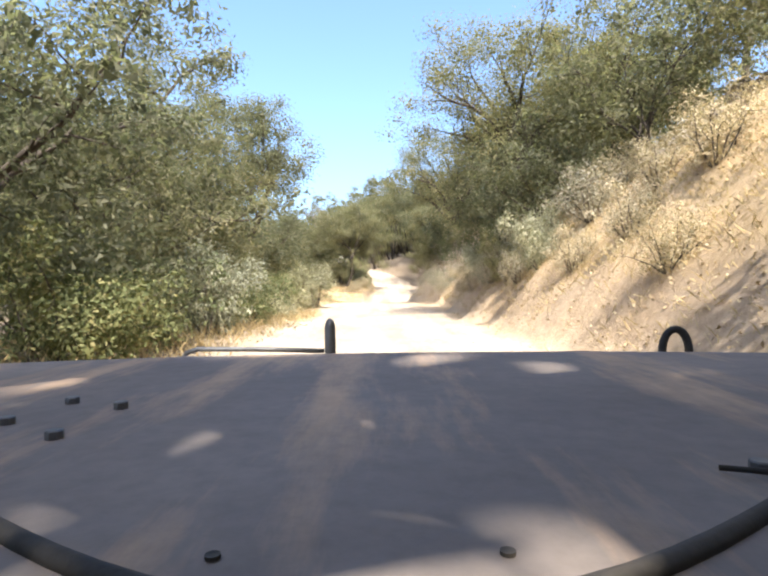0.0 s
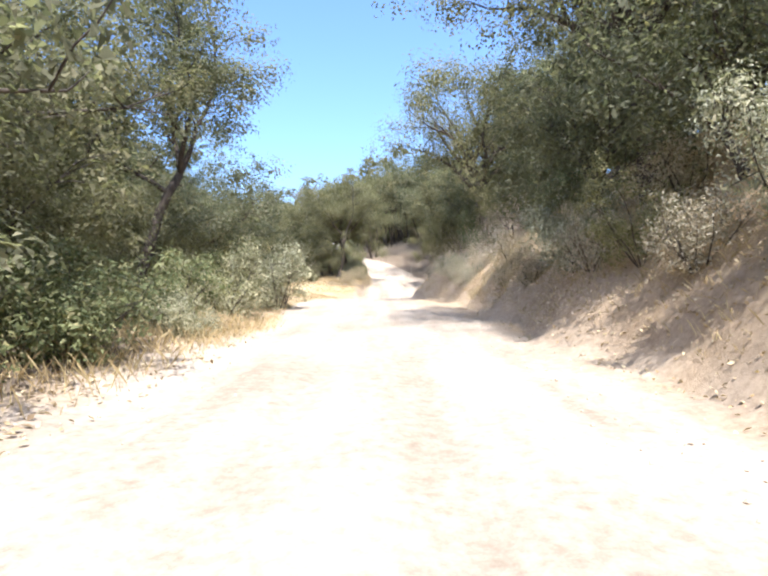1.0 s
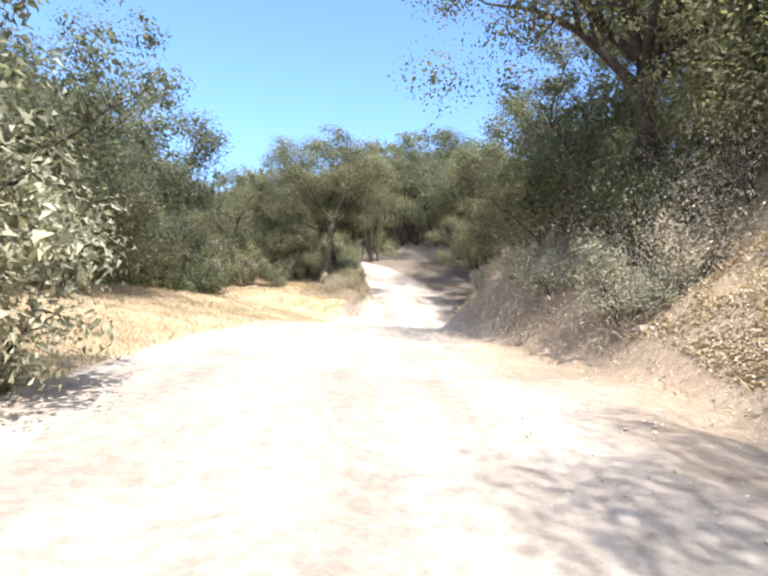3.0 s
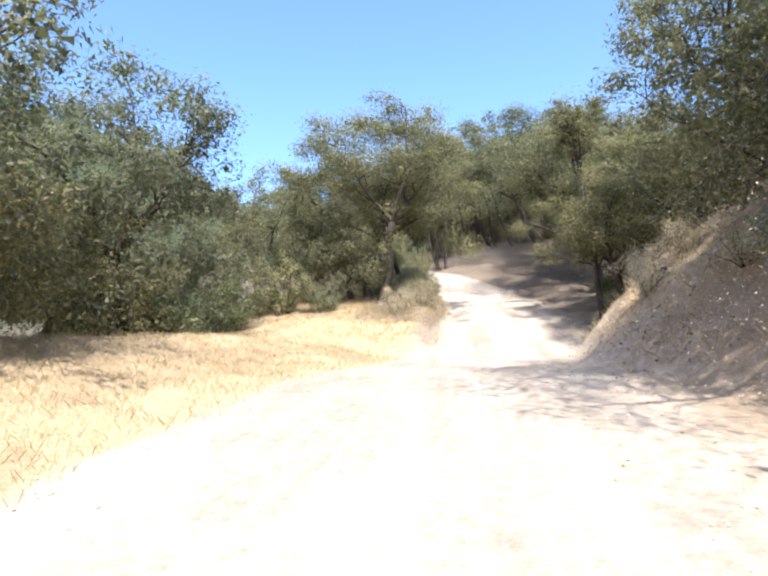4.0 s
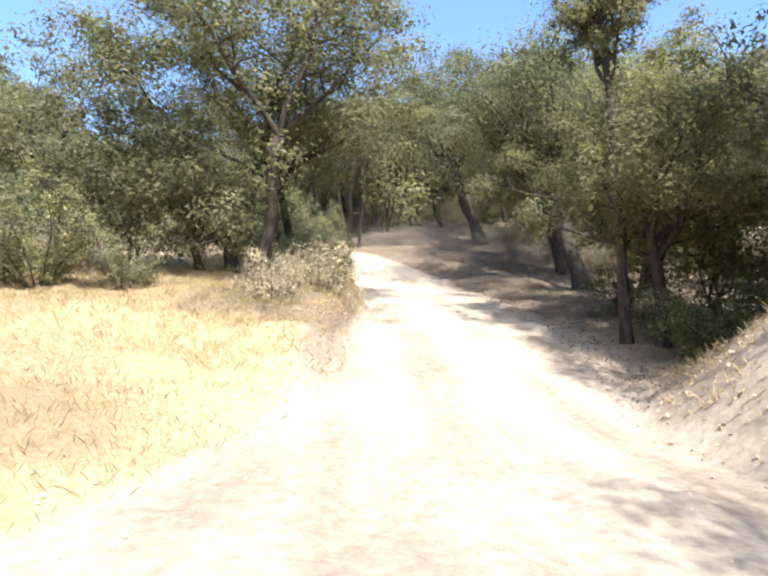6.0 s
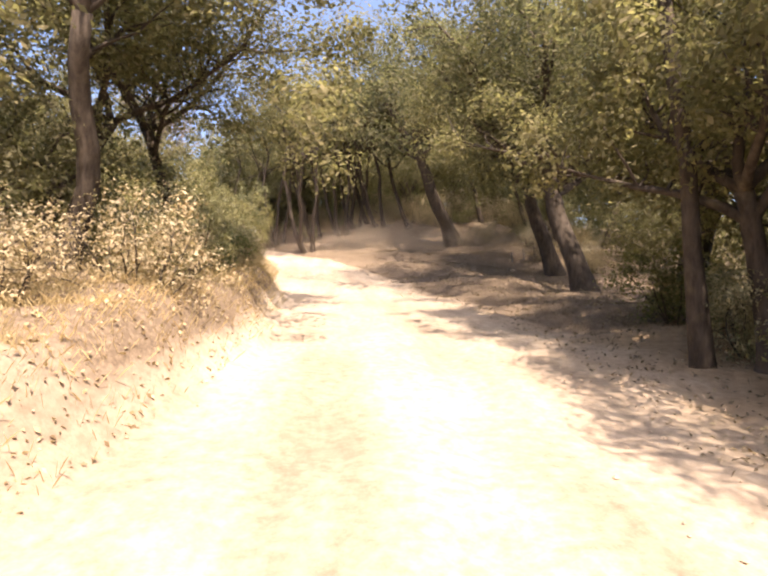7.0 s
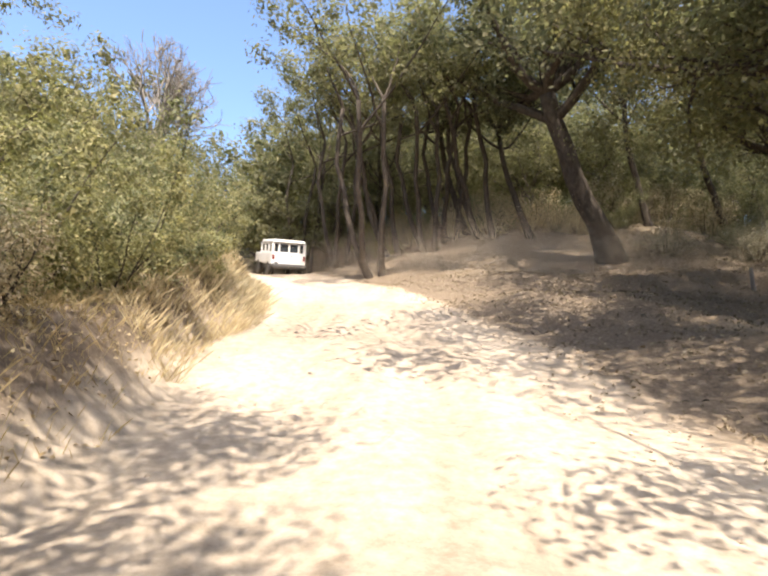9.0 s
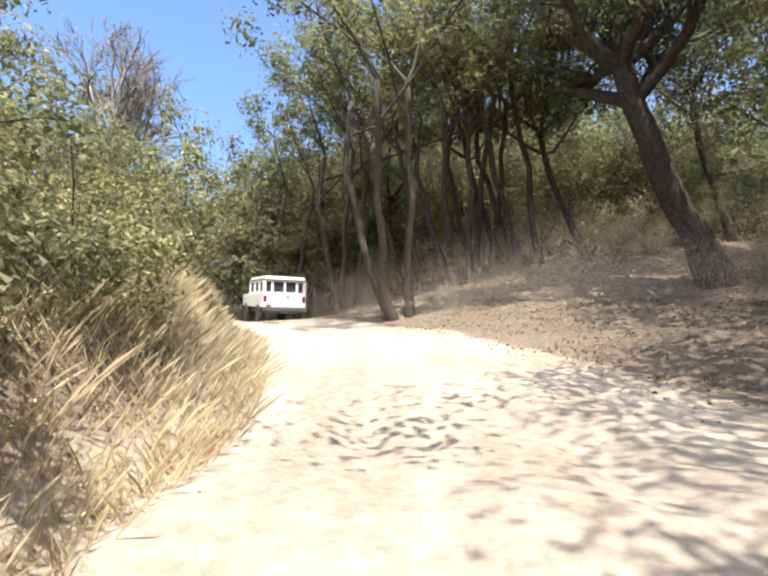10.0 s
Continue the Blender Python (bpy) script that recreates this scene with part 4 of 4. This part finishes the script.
def pebbles(name, label, x, y, r, size):
    """Many small angular stones: six-cornered lumps."""
    n = len(x)
    c = np.stack([x, y, height(x, y) + 0.01], 1)
    s = size * r.uniform(0.4, 1.5, n)[:, None]
    ax = np.array([(1, 0, 0), (0, 1, 0), (-1, 0.2, 0), (0.1, -1, 0), (0, 0, 0.8), (0, 0, -0.6)], float)
    turn = r.uniform(0, 6.28, n)
    rot = np.stack([np.stack([np.cos(turn), -np.sin(turn)], -1), np.stack([np.sin(turn), np.cos(turn)], -1)], 1)
    pts = ax[None] * r.uniform(0.7, 1.2, (n, 6, 1))
    pts[:, :, :2] = np.einsum("nij,nkj->nki", rot, pts[:, :, :2])
    pts = c[:, None] + pts * s[:, None]
    tri = [(0, 1, 4), (1, 2, 4), (2, 3, 4), (3, 0, 4), (1, 0, 5), (2, 1, 5), (3, 2, 5), (0, 3, 5)]
    faces = (np.arange(n)[:, None, None] * 6 + np.array(tri)[None]).reshape(-1, 3)
    me = mesh_of(name, pts.reshape(-1, 3).tolist(), faces.tolist(), M_ROCK, False)
    return tagged(new(name, me), label, "stones", kind="stuff")


px_, py_ = scatter(r, 2600, -5, 6, 0, 80, lambda x, y, u: (np.abs(x - road_x(y)) > 1.5 + 1.2 * u) & (np.abs(x - road_x(y)) < 3.6))
pebbles("pebbles", "small pale stones strewn along the edges of the track", px_, py_, r, 0.022)

# ---- dust hanging in the air beside the track ----
M_DUST = plain_material("airborne_dust", (0.68, 0.57, 0.43), 1.0, spread=0.05, scale=1.0, spec=0.0)


def dust(label, seed, count, puffs, size=0.009):
    """Countless specks drifting in soft puffs: rows of centre x, y, height over the ground, radius and flatness."""
    r = np.random.default_rng(seed)
    puffs = np.array(puffs, float)
    w = puffs[:, 3] ** 2
    k = r.choice(len(puffs), count, p=w / w.sum())
    d = np.clip(r.normal(0, 0.5, (count, 3)), -1.3, 1.3) * puffs[k, 3][:, None]
    x, y = puffs[k, 0] + d[:, 0], puffs[k, 1] + d[:, 1]
    z = height(x, y) + np.abs(puffs[k, 2] + d[:, 2] * puffs[k, 4]) + 0.03
    c = np.stack([x, y, z], 1)
    tri = c[:, None] + r.normal(0, size, (count, 3, 3))
    return tagged(new("dust_cloud", quads_mesh("dust_cloud", tri, M_DUST)), label, "dust", kind="stuff")


dust("pale dust drifting over the leaf litter of the clearing", 91, 180000,
     ((3.0, 84.0, 1.0, 3.0, 0.45), (6.0, 86.0, 0.9, 3.0, 0.4), (0.0, 87.0, 0.9, 2.8, 0.4), (9.5, 86.0, 0.7, 2.5, 0.5), (-4.0, 90.0, 0.8, 2.4, 0.5)), 0.0053)
dust("pale dust hanging along the foot of the steep bank", 92, 150000,
     ((5.0, 31.0, 1.0, 2.4, 0.6), (5.4, 36.0, 1.4, 2.8, 0.6), (5.0, 41.0, 1.4, 2.8, 0.7), (5.4, 46.0, 1.2, 2.4, 0.7), (5.4, 25.5, 0.8, 2.0, 0.6), (5.2, 20.0, 0.7, 1.6, 0.6)), 0.0065)

# ---- vehicles ----
M_WHITE = plain_material("white_paint", (0.72, 0.71, 0.68), 0.4, spread=0.06, scale=2.0, spec=0.5, dust=0.5)
M_TAN = plain_material("sand_grey_paint", (0.50, 0.45, 0.40), 0.55, spread=0.08, scale=3.0, dust=0.35)
M_BLACK = plain_material("black_rubber", (0.025, 0.024, 0.023), 0.75, spread=0.3, scale=14.0, dust=0.2)
M_STEEL = plain_material("dull_steel", (0.14, 0.135, 0.13), 0.5, 0.6, spread=0.25, scale=20.0)
M_RED = plain_material("red_lens", (0.16, 0.018, 0.014), 0.2, spread=0.1)
M_GLASS_DARK = plain_material("dark_glass", (0.03, 0.035, 0.04), 0.08, spread=0.1, spec=0.6)
M_LAMP_GLASS = plain_material("lamp_glass", (0.75, 0.75, 0.72), 0.1, spread=0.05, spec=0.6)
M_SEAT = plain_material("seat_cloth", (0.08, 0.075, 0.07), 0.9)


def bm_mesh(name, bm, mat, smooth_shade=False):
    me = bpy.data.meshes.new(name)
    bmesh.ops.recalc_face_normals(bm, faces=bm.faces)
    bm.to_mesh(me)
    bm.free()
    me.materials.append(mat)
    if smooth_shade:
        me.polygons.foreach_set("use_smooth", [True] * len(me.polygons))
    return me


def add_box(bm, lo, hi, bevel=0.0, taper=(1.0, 1.0)):
    """A box between two corners, its top narrowed by taper in x and y."""
    made = bmesh.ops.create_cube(bm, size=1.0)["verts"]
    lo, hi = Vector(lo), Vector(hi)
    mid, size = (lo + hi) / 2, hi - lo
    for v in made:
        k = (taper[0], taper[1]) if v.co.z > 0 else (1, 1)
        v.co = Vector((mid.x + v.co.x * size.x * k[0], mid.y + v.co.y * size.y * k[1], mid.z + v.co.z * size.z))
    if bevel:
        edges = list({e for v in made for e in v.link_edges})
        bmesh.ops.bevel(bm, geom=edges, offset=bevel, segments=2, affect="EDGES", profile=0.6)


def box_mesh(name, mat, lo, hi, bevel=0.0, taper=(1.0, 1.0)):
    bm = bmesh.new()
    add_box(bm, lo, hi, bevel, taper)
    return bm_mesh(name, bm, mat)


def tube_mesh(name, mat, path, rad, sides=8):
    verts, faces = [], []
    tube(path, [rad] * len(path), sides, verts, faces)
    faces.append(tuple(range(sides)))
    return mesh_of(name, verts, faces, mat)


def disc_mesh(name, mat, rad, half, profile, sides=28):
    """A turned part about the x axis: profile rows of (radius, x) as shares of rad and half."""
    verts, faces = [], []
    for pr, px in profile:
        for k in range(sides):
            a = 6.28318 * k / sides
            verts.append((px * half, math.cos(a) * pr * rad, math.sin(a) * pr * rad))
    n = len(profile)
    for i in range(n - 1):
        for k in range(sides):
            k2 = (k + 1) % sides
            faces.append((i * sides + k, i * sides + k2, (i + 1) * sides + k2, (i + 1) * sides + k))
    faces.append(tuple(range(sides)))
    faces.append(tuple((n - 1) * sides + k for k in range(sides)))
    return mesh_of(name, verts, faces, mat, False)


TYRE = ((0.55, -0.9), (0.85, -1.0), (0.97, -0.85), (1.0, -0.6), (1.0, -0.2), (0.975, -0.18), (0.975, 0.18), (1.0, 0.2), (1.0, 0.6), (0.97, 0.85), (0.85, 1.0), (0.55, 0.9))
RIM = ((0.2, -0.6), (0.5, -0.7), (0.56, -0.85), (0.56, 0.85), (0.5, 0.7), (0.2, 0.6))


def wheels(car, track, axles, rad, width, rim_mat):
    tyre, rim = disc_mesh("tyre", M_BLACK, rad, width / 2, TYRE), disc_mesh("rim", rim_mat, rad, width / 2, RIM)
    for y in axles:
        for x in (-track, track):
            w = new("wheel")
            w.parent = car
            w.matrix_basis = Matrix.Translation((x, y, rad - 0.02))
            part("tyre", tyre, w)
            part("rim", rim, w)


def lead_car(place):
    """A boxy white estate off-roader; its nose points along local +y."""
    car = thing("off_road_car", place, "boxy white off-road estate car on the dirt track", "car")
    bm = bmesh.new()
    add_box(bm, (-0.88, -2.2, 0.62), (0.88, 1.0, 1.2), 0.05)
    add_box(bm, (-0.86, 1.0, 0.62), (0.86, 2.25, 1.16), 0.06)
    part("body", bm_mesh("body", bm, M_WHITE), car)
    # cabin posts and rails round open window holes
    bm = bmesh.new()
    zl, zh, inset = 1.2, 1.72, 0.04
    for x in (-0.86 + inset, 0.86 - inset):
        for y in (-2.12, -1.3, -0.35, 0.62):
            add_box(bm, (x - 0.05, y - 0.07, zl - 0.02), (x + 0.05, y + 0.07, zh + 0.02), 0.012)
        add_box(bm, (x - 0.045, -2.1, zh - 0.08), (x + 0.045, 0.66, zh + 0.03), 0.012)
        add_box(bm, (x - 0.045, -2.1, zl - 0.03), (x + 0.045, 0.66, zl + 0.06), 0.012)
    for x, w in ((0.0, 0.04), (-0.5, 0.045), (0.5, 0.045), (-0.79, 0.05), (0.79, 0.05)):
        add_box(bm, (x - w, -2.18, zl), (x + w, -2.09, zh), 0.012)
    add_box(bm, (-0.8, -2.175, zh - 0.06), (0.8, -2.085, zh + 0.02), 0.012)
    add_box(bm, (-0.8, -2.175, zl - 0.02), (0.8, -2.085, zl + 0.05), 0.012)
    part("window_frame", bm_mesh("window_frame", bm, M_WHITE), car)
    part("roof", box_mesh("roof", M_WHITE, (-0.84, -2.2, 1.72), (0.84, 0.7, 1.88), 0.06, (0.96, 0.98)), car, "white roof with rounded edges")
    for x in (-0.85, 0.85):
        part("roof_gutter", box_mesh("roof_gutter", M_STEEL, (x - 0.025, -2.2, 1.715), (x + 0.025, 0.7, 1.75), 0.006), car, "dark rain gutter along the roof")
    part("roof_gutter", box_mesh("roof_gutter", M_STEEL, (-0.825, -2.235, 1.715), (0.825, -2.185, 1.75), 0.006), car, "dark rain gutter along the roof")
    part("aerial", tube_mesh("aerial", M_BLACK, ((-0.3, -2.1, 1.86), (-0.3, -2.12, 2.2), (-0.31, -2.16, 2.55)), 0.008, 5), car, "thin black whip aerial")
    part("door_handle", box_mesh("door_handle", M_STEEL, (0.06, -2.23, 1.06), (0.2, -2.195, 1.1), 0.008), car)
    part("rear_lamp_box", box_mesh("rear_lamp_box", M_STEEL, (-0.72, -2.34, 0.66), (-0.56, -2.2, 0.76), 0.012), car)
    for x, w in ((-0.27, 0.24), (0.27, 0.24), (-0.64, 0.12), (0.64, 0.12)):
        part("window", box_mesh("window", M_GLASS_DARK, (x - w, -2.13, 1.22), (x + w, -2.11, 1.69), 0.006), car, "dark rear window")
    for x in (-0.815, 0.815):
        for y0, y1 in ((-2.05, -1.37), (-1.23, -0.42), (-0.28, 0.55)):
            part("window", box_mesh("window", M_GLASS_DARK, (x - 0.012, y0, 1.27), (x + 0.012, y1, 1.65), 0.008), car, "dark side window")
    part("windscreen", box_mesh("windscreen", M_GLASS_DARK, (-0.74, 0.64, 1.2), (0.74, 0.67, 1.74), 0.008), car)
    bm = bmesh.new()
    add_box(bm, (-0.9, -2.36, 0.5), (0.9, -2.18, 0.66), 0.03)
    part("bumper", bm_mesh("bumper", bm, M_STEEL), car)
    for x in (-0.78, 0.78):
        part("tail_light", box_mesh("tail_light", M_RED, (x - 0.06, -2.23, 0.86), (x + 0.06, -2.19, 1.1), 0.01), car, "red tail light")
        part("headlight", disc_mesh("headlight", M_LAMP_GLASS, 0.1, 0.03, ((0.7, -1), (1, -0.5), (1, 1))), car, "", Matrix.Translation((x * 0.8, 2.26, 0.95)) @ Matrix.Rotation(radians(90), 4, "Z"))
    bm = bmesh.new()
    add_box(bm, (-0.7, -2.0, 0.4), (0.7, 2.1, 0.66), 0.04)
    part("chassis", bm_mesh("chassis", bm, M_STEEL), car)
    wheels(car, 0.76, (-1.35, 1.4), 0.4, 0.26, M_STEEL)
    return car


lead_yaw = 30.0
lead_car(Matrix.Translation((-8.1, 93.2, float(height(-8.1, 93.2)) + 0.02)) @ Matrix.Rotation(radians(lead_yaw), 4, "Z") @ Matrix.Rotation(radians(7.5), 4, "X"))


def own_car(place):
    """The wide flat-nosed car that the camera sets out from; its nose points along local +y."""
    car = thing("utility_car", place, "wide sand-grey utility car with flat dusty bonnet", "car")
    H = 1.285
    us, vs = np.linspace(-0.97, 0.97, 41), np.linspace(0.16, 1.27, 29)
    U, V = np.meshgrid(us, vs)
    front = smooth(1.19, 1.27, V)
    Z = H + 0.012 * (1 - (U / 0.97) ** 2) - 0.03 * front ** 2 - 0.03 * smooth(0.86, 0.97, np.abs(U)) + 0.004 * np.exp(-((np.abs(U) - 0.42) / 0.02) ** 2)
    Vb = V - 0.03 * (U / 0.97) ** 2 * smooth(0.6, 1.27, V)
    top = np.stack([U, Vb, Z], -1).reshape(-1, 3)
    low = top - [0, 0, 0.035]
    n, (rows_, cols_) = len(top), U.shape
    ids = np.arange(n).reshape(U.shape)
    q = np.stack([ids[:-1, :-1], ids[:-1, 1:], ids[1:, 1:], ids[1:, :-1]], -1).reshape(-1, 4)
    rim = [*ids[0, :], *ids[1:, -1], *ids[-1, -2::-1], *ids[-2:0:-1, 0]]
    faces = q.tolist() + (q[:, ::-1] + n).tolist() + [(a, b2, b2 + n, a + n) for a, b2 in zip(rim, rim[1:] + rim[:1])]
    part("bonnet", mesh_of("bonnet", np.concatenate([top, low]), faces, M_BONNET), car, "flat sand-grey bonnet with dust and scuffs")
    # things on the bonnet
    arch = [(0.66 + 0.031 * math.cos(a), 1.225, H - 0.01 + 0.062 * max(0, math.sin(a)) ** 0.8) for a in np.linspace(math.pi, 0, 13)]
    part("lifting_loop", tube_mesh("lifting_loop", M_BLACK, arch, 0.009), car, "dark steel loop")
    post = [(-0.124, 1.22, H + z) for z in (-0.02, 0.03, 0.07, 0.082, 0.088)]
    verts, fcs = [], []
    tube(post, [0.013, 0.013, 0.0125, 0.009, 0.003], 10, verts, fcs)
    part("latch_post", mesh_of("latch_post", verts, fcs, M_STEEL), car, "upright rubber-coated post")
    rod = [(-0.47, 1.235, H - 0.01), (-0.455, 1.237, H + 0.012), (-0.43, 1.238, H + 0.02), (-0.3, 1.238, H + 0.018), (-0.14, 1.238, H + 0.012)]
    part("prop_rod", tube_mesh("prop_rod", M_STEEL, rod, 0.006), car, "thin bent steel rod")
    bolt = disc_mesh("bolt", M_STEEL, 0.009, 0.006, ((1.5, -1), (1.5, -0.6), (1.0, -0.6), (1.0, 0.8), (0.85, 1)), 8)
    for x, y, k in ((-0.417, 0.717, 1), (-0.336, 0.683, 1), (-0.340, 0.551, 1), (-0.430, 0.61, 1), (0.298, 0.428, 1), (0.05, 1.2, 0.45), (0.365, 1.19, 0.45)):
        part("bolt", bolt, car, "", Matrix.Translation((x, y, H + 0.014 * k)) @ Matrix.Rotation(radians(-90), 4, "Y") @ Matrix.Scale(k, 4))
    washer = disc_mesh("washer", M_BLACK, 0.0045, 0.0012, ((1.0, -1), (1.0, 1), (0.45, 0.6)), 14)
    for x, y in ((-0.098, 0.30), (0.067, 0.30)):
        part("washer", washer, car, "", Matrix.Translation((x, y, H + 0.0135)) @ Matrix.Rotation(radians(-90), 4, "Y"))
    wire = [(0.262, 0.424, H + 0.016), (0.285, 0.402, H + 0.02), (0.30, 0.388, H + 0.017), (0.335, 0.393, H + 0.015)]
    part("wire", tube_mesh("wire", M_BLACK, wire, 0.0025, 5), car)
    arc = np.linspace(-0.62, 0.62, 41)
    seal = [(x, 0.24 + 0.33 * (1 - math.exp(-(x / 0.4) ** 2)) + 0.02 * x, H + 0.014 * (1 - (x / 0.7) ** 2)) for x in arc]
    part("rubber_seal", tube_mesh("rubber_seal", M_BLACK, seal, 0.007), car, "black rubber seal")
    # the rest of the body
    for x in (-0.86, 0.86):
        bm = bmesh.new()
        s = 1 if x > 0 else -1
        add_box(bm, (x - 0.13, 0.0, 1.0), (x + 0.13, 1.26, 1.24), 0.03)
        part("wing", bm_mesh("wing", bm, M_TAN), car)
        part("headlight", disc_mesh("headlight", M_LAMP_GLASS, 0.1, 0.03, ((0.7, -1), (1, -0.5), (1, 1))), car, "", Matrix.Translation((0.7 * s, 1.29, 1.0)) @ Matrix.Rotation(radians(90), 4, "Z"))
        part("door", box_mesh("door", M_TAN, (x - 0.03 + 0.06 * s, -1.15, 0.62), (x + 0.03 + 0.06 * s, -0.02, 1.2), 0.015), car)
    bm = bmesh.new()
    add_box(bm, (-0.95, 1.16, 0.72), (0.95, 1.25, 1.22), 0.02)
    part("nose_panel", bm_mesh("nose_panel", bm, M_TAN), car)
    slot = box_mesh("grille_slot", M_BLACK, (-0.025, 0, -0.14), (0.025, 0.012, 0.14), 0.004)
    for k in range(7):
        part("grille_slot", slot, car, "", Matrix.Translation((-0.42 + 0.14 * k, 1.25, 0.98)))
    bm = bmesh.new()
    add_box(bm, (-0.98, 1.26, 0.5), (0.98, 1.42, 0.68), 0.03)
    part("bumper", bm_mesh("bumper", bm, M_STEEL), car)
    bm = bmesh.new()
    add_box(bm, (-0.9, -3.2, 0.6), (0.9, -1.2, 1.22), 0.04)
    add_box(bm, (-0.9, -1.2, 0.6), (0.9, 0.22, 0.85), 0.02)
    part("body", bm_mesh("body", bm, M_TAN), car)
    part("cowl", box_mesh("cowl", M_TAN, (-0.92, -0.12, 0.85), (0.92, 0.23, 1.27), 0.015), car)
    part("windscreen", box_mesh("windscreen", M_GLASS_DARK, (-0.82, -0.2, 1.27), (0.82, -0.17, 1.82), 0.006), car)
    part("roof", box_mesh("roof", M_TAN, (-0.92, -3.1, 1.82), (0.92, -0.15, 1.9), 0.03, (0.97, 0.98)), car)
    post_mesh = box_mesh("pillar", M_TAN, (-0.04, -0.05, 1.2), (0.04, 0.05, 1.84), 0.01)
    for x in (-0.87, 0.87):
        for y in (-0.22, -1.2, -3.0):
            part("pillar", post_mesh, car, "", Matrix.Translation((x, y, 0)))
    seat_mesh = box_mesh("seat", M_SEAT, (-0.25, -0.95, 0.85), (0.25, -0.45, 1.05), 0.05)
    for x in (-0.55, 0.55):
        part("seat", seat_mesh, car, "", Matrix.Translation((x, 0, 0)))
    part("chassis", box_mesh("chassis", M_STEEL, (-0.7, -3.0, 0.42), (0.7, 1.2, 0.62), 0.03), car)
    wheels(car, 0.82, (-2.3, 0.7), 0.44, 0.3, M_STEEL)
    return car


def bonnet_material():
    n = Nodes("bonnet_paint", rough=0.7, spec=0.2)
    base = n.ramp(n.noise(2.5, 6.0), [(0.3, (0.150, 0.122, 0.102)), (0.7, (0.215, 0.176, 0.147))])
    streak = n.ramp(n.noise(3.2, 6.0, 0.65, squash=(2.6, 0.45, 1)), [(0.5, grey(0)), (0.68, grey(0.9))])
    c = n.mix(base, (0.40, 0.27, 0.17), streak)
    grime = n.ramp(n.noise(30.0, 6.0, 0.7), [(0.3, grey(0.86)), (0.6, grey(1.05))])
    n.colour(n.mix(c, grime, 1.0, "MULTIPLY")).bump(n.noise(60.0, 3.0), 0.08, 0.002)
    return n.mat


M_BONNET = bonnet_material()
own_car(Matrix.Translation((1.23, -2.92, float(height(1.23, -2.92)) + 0.02)) @ Matrix.Rotation(radians(1.4), 4, "Z"))
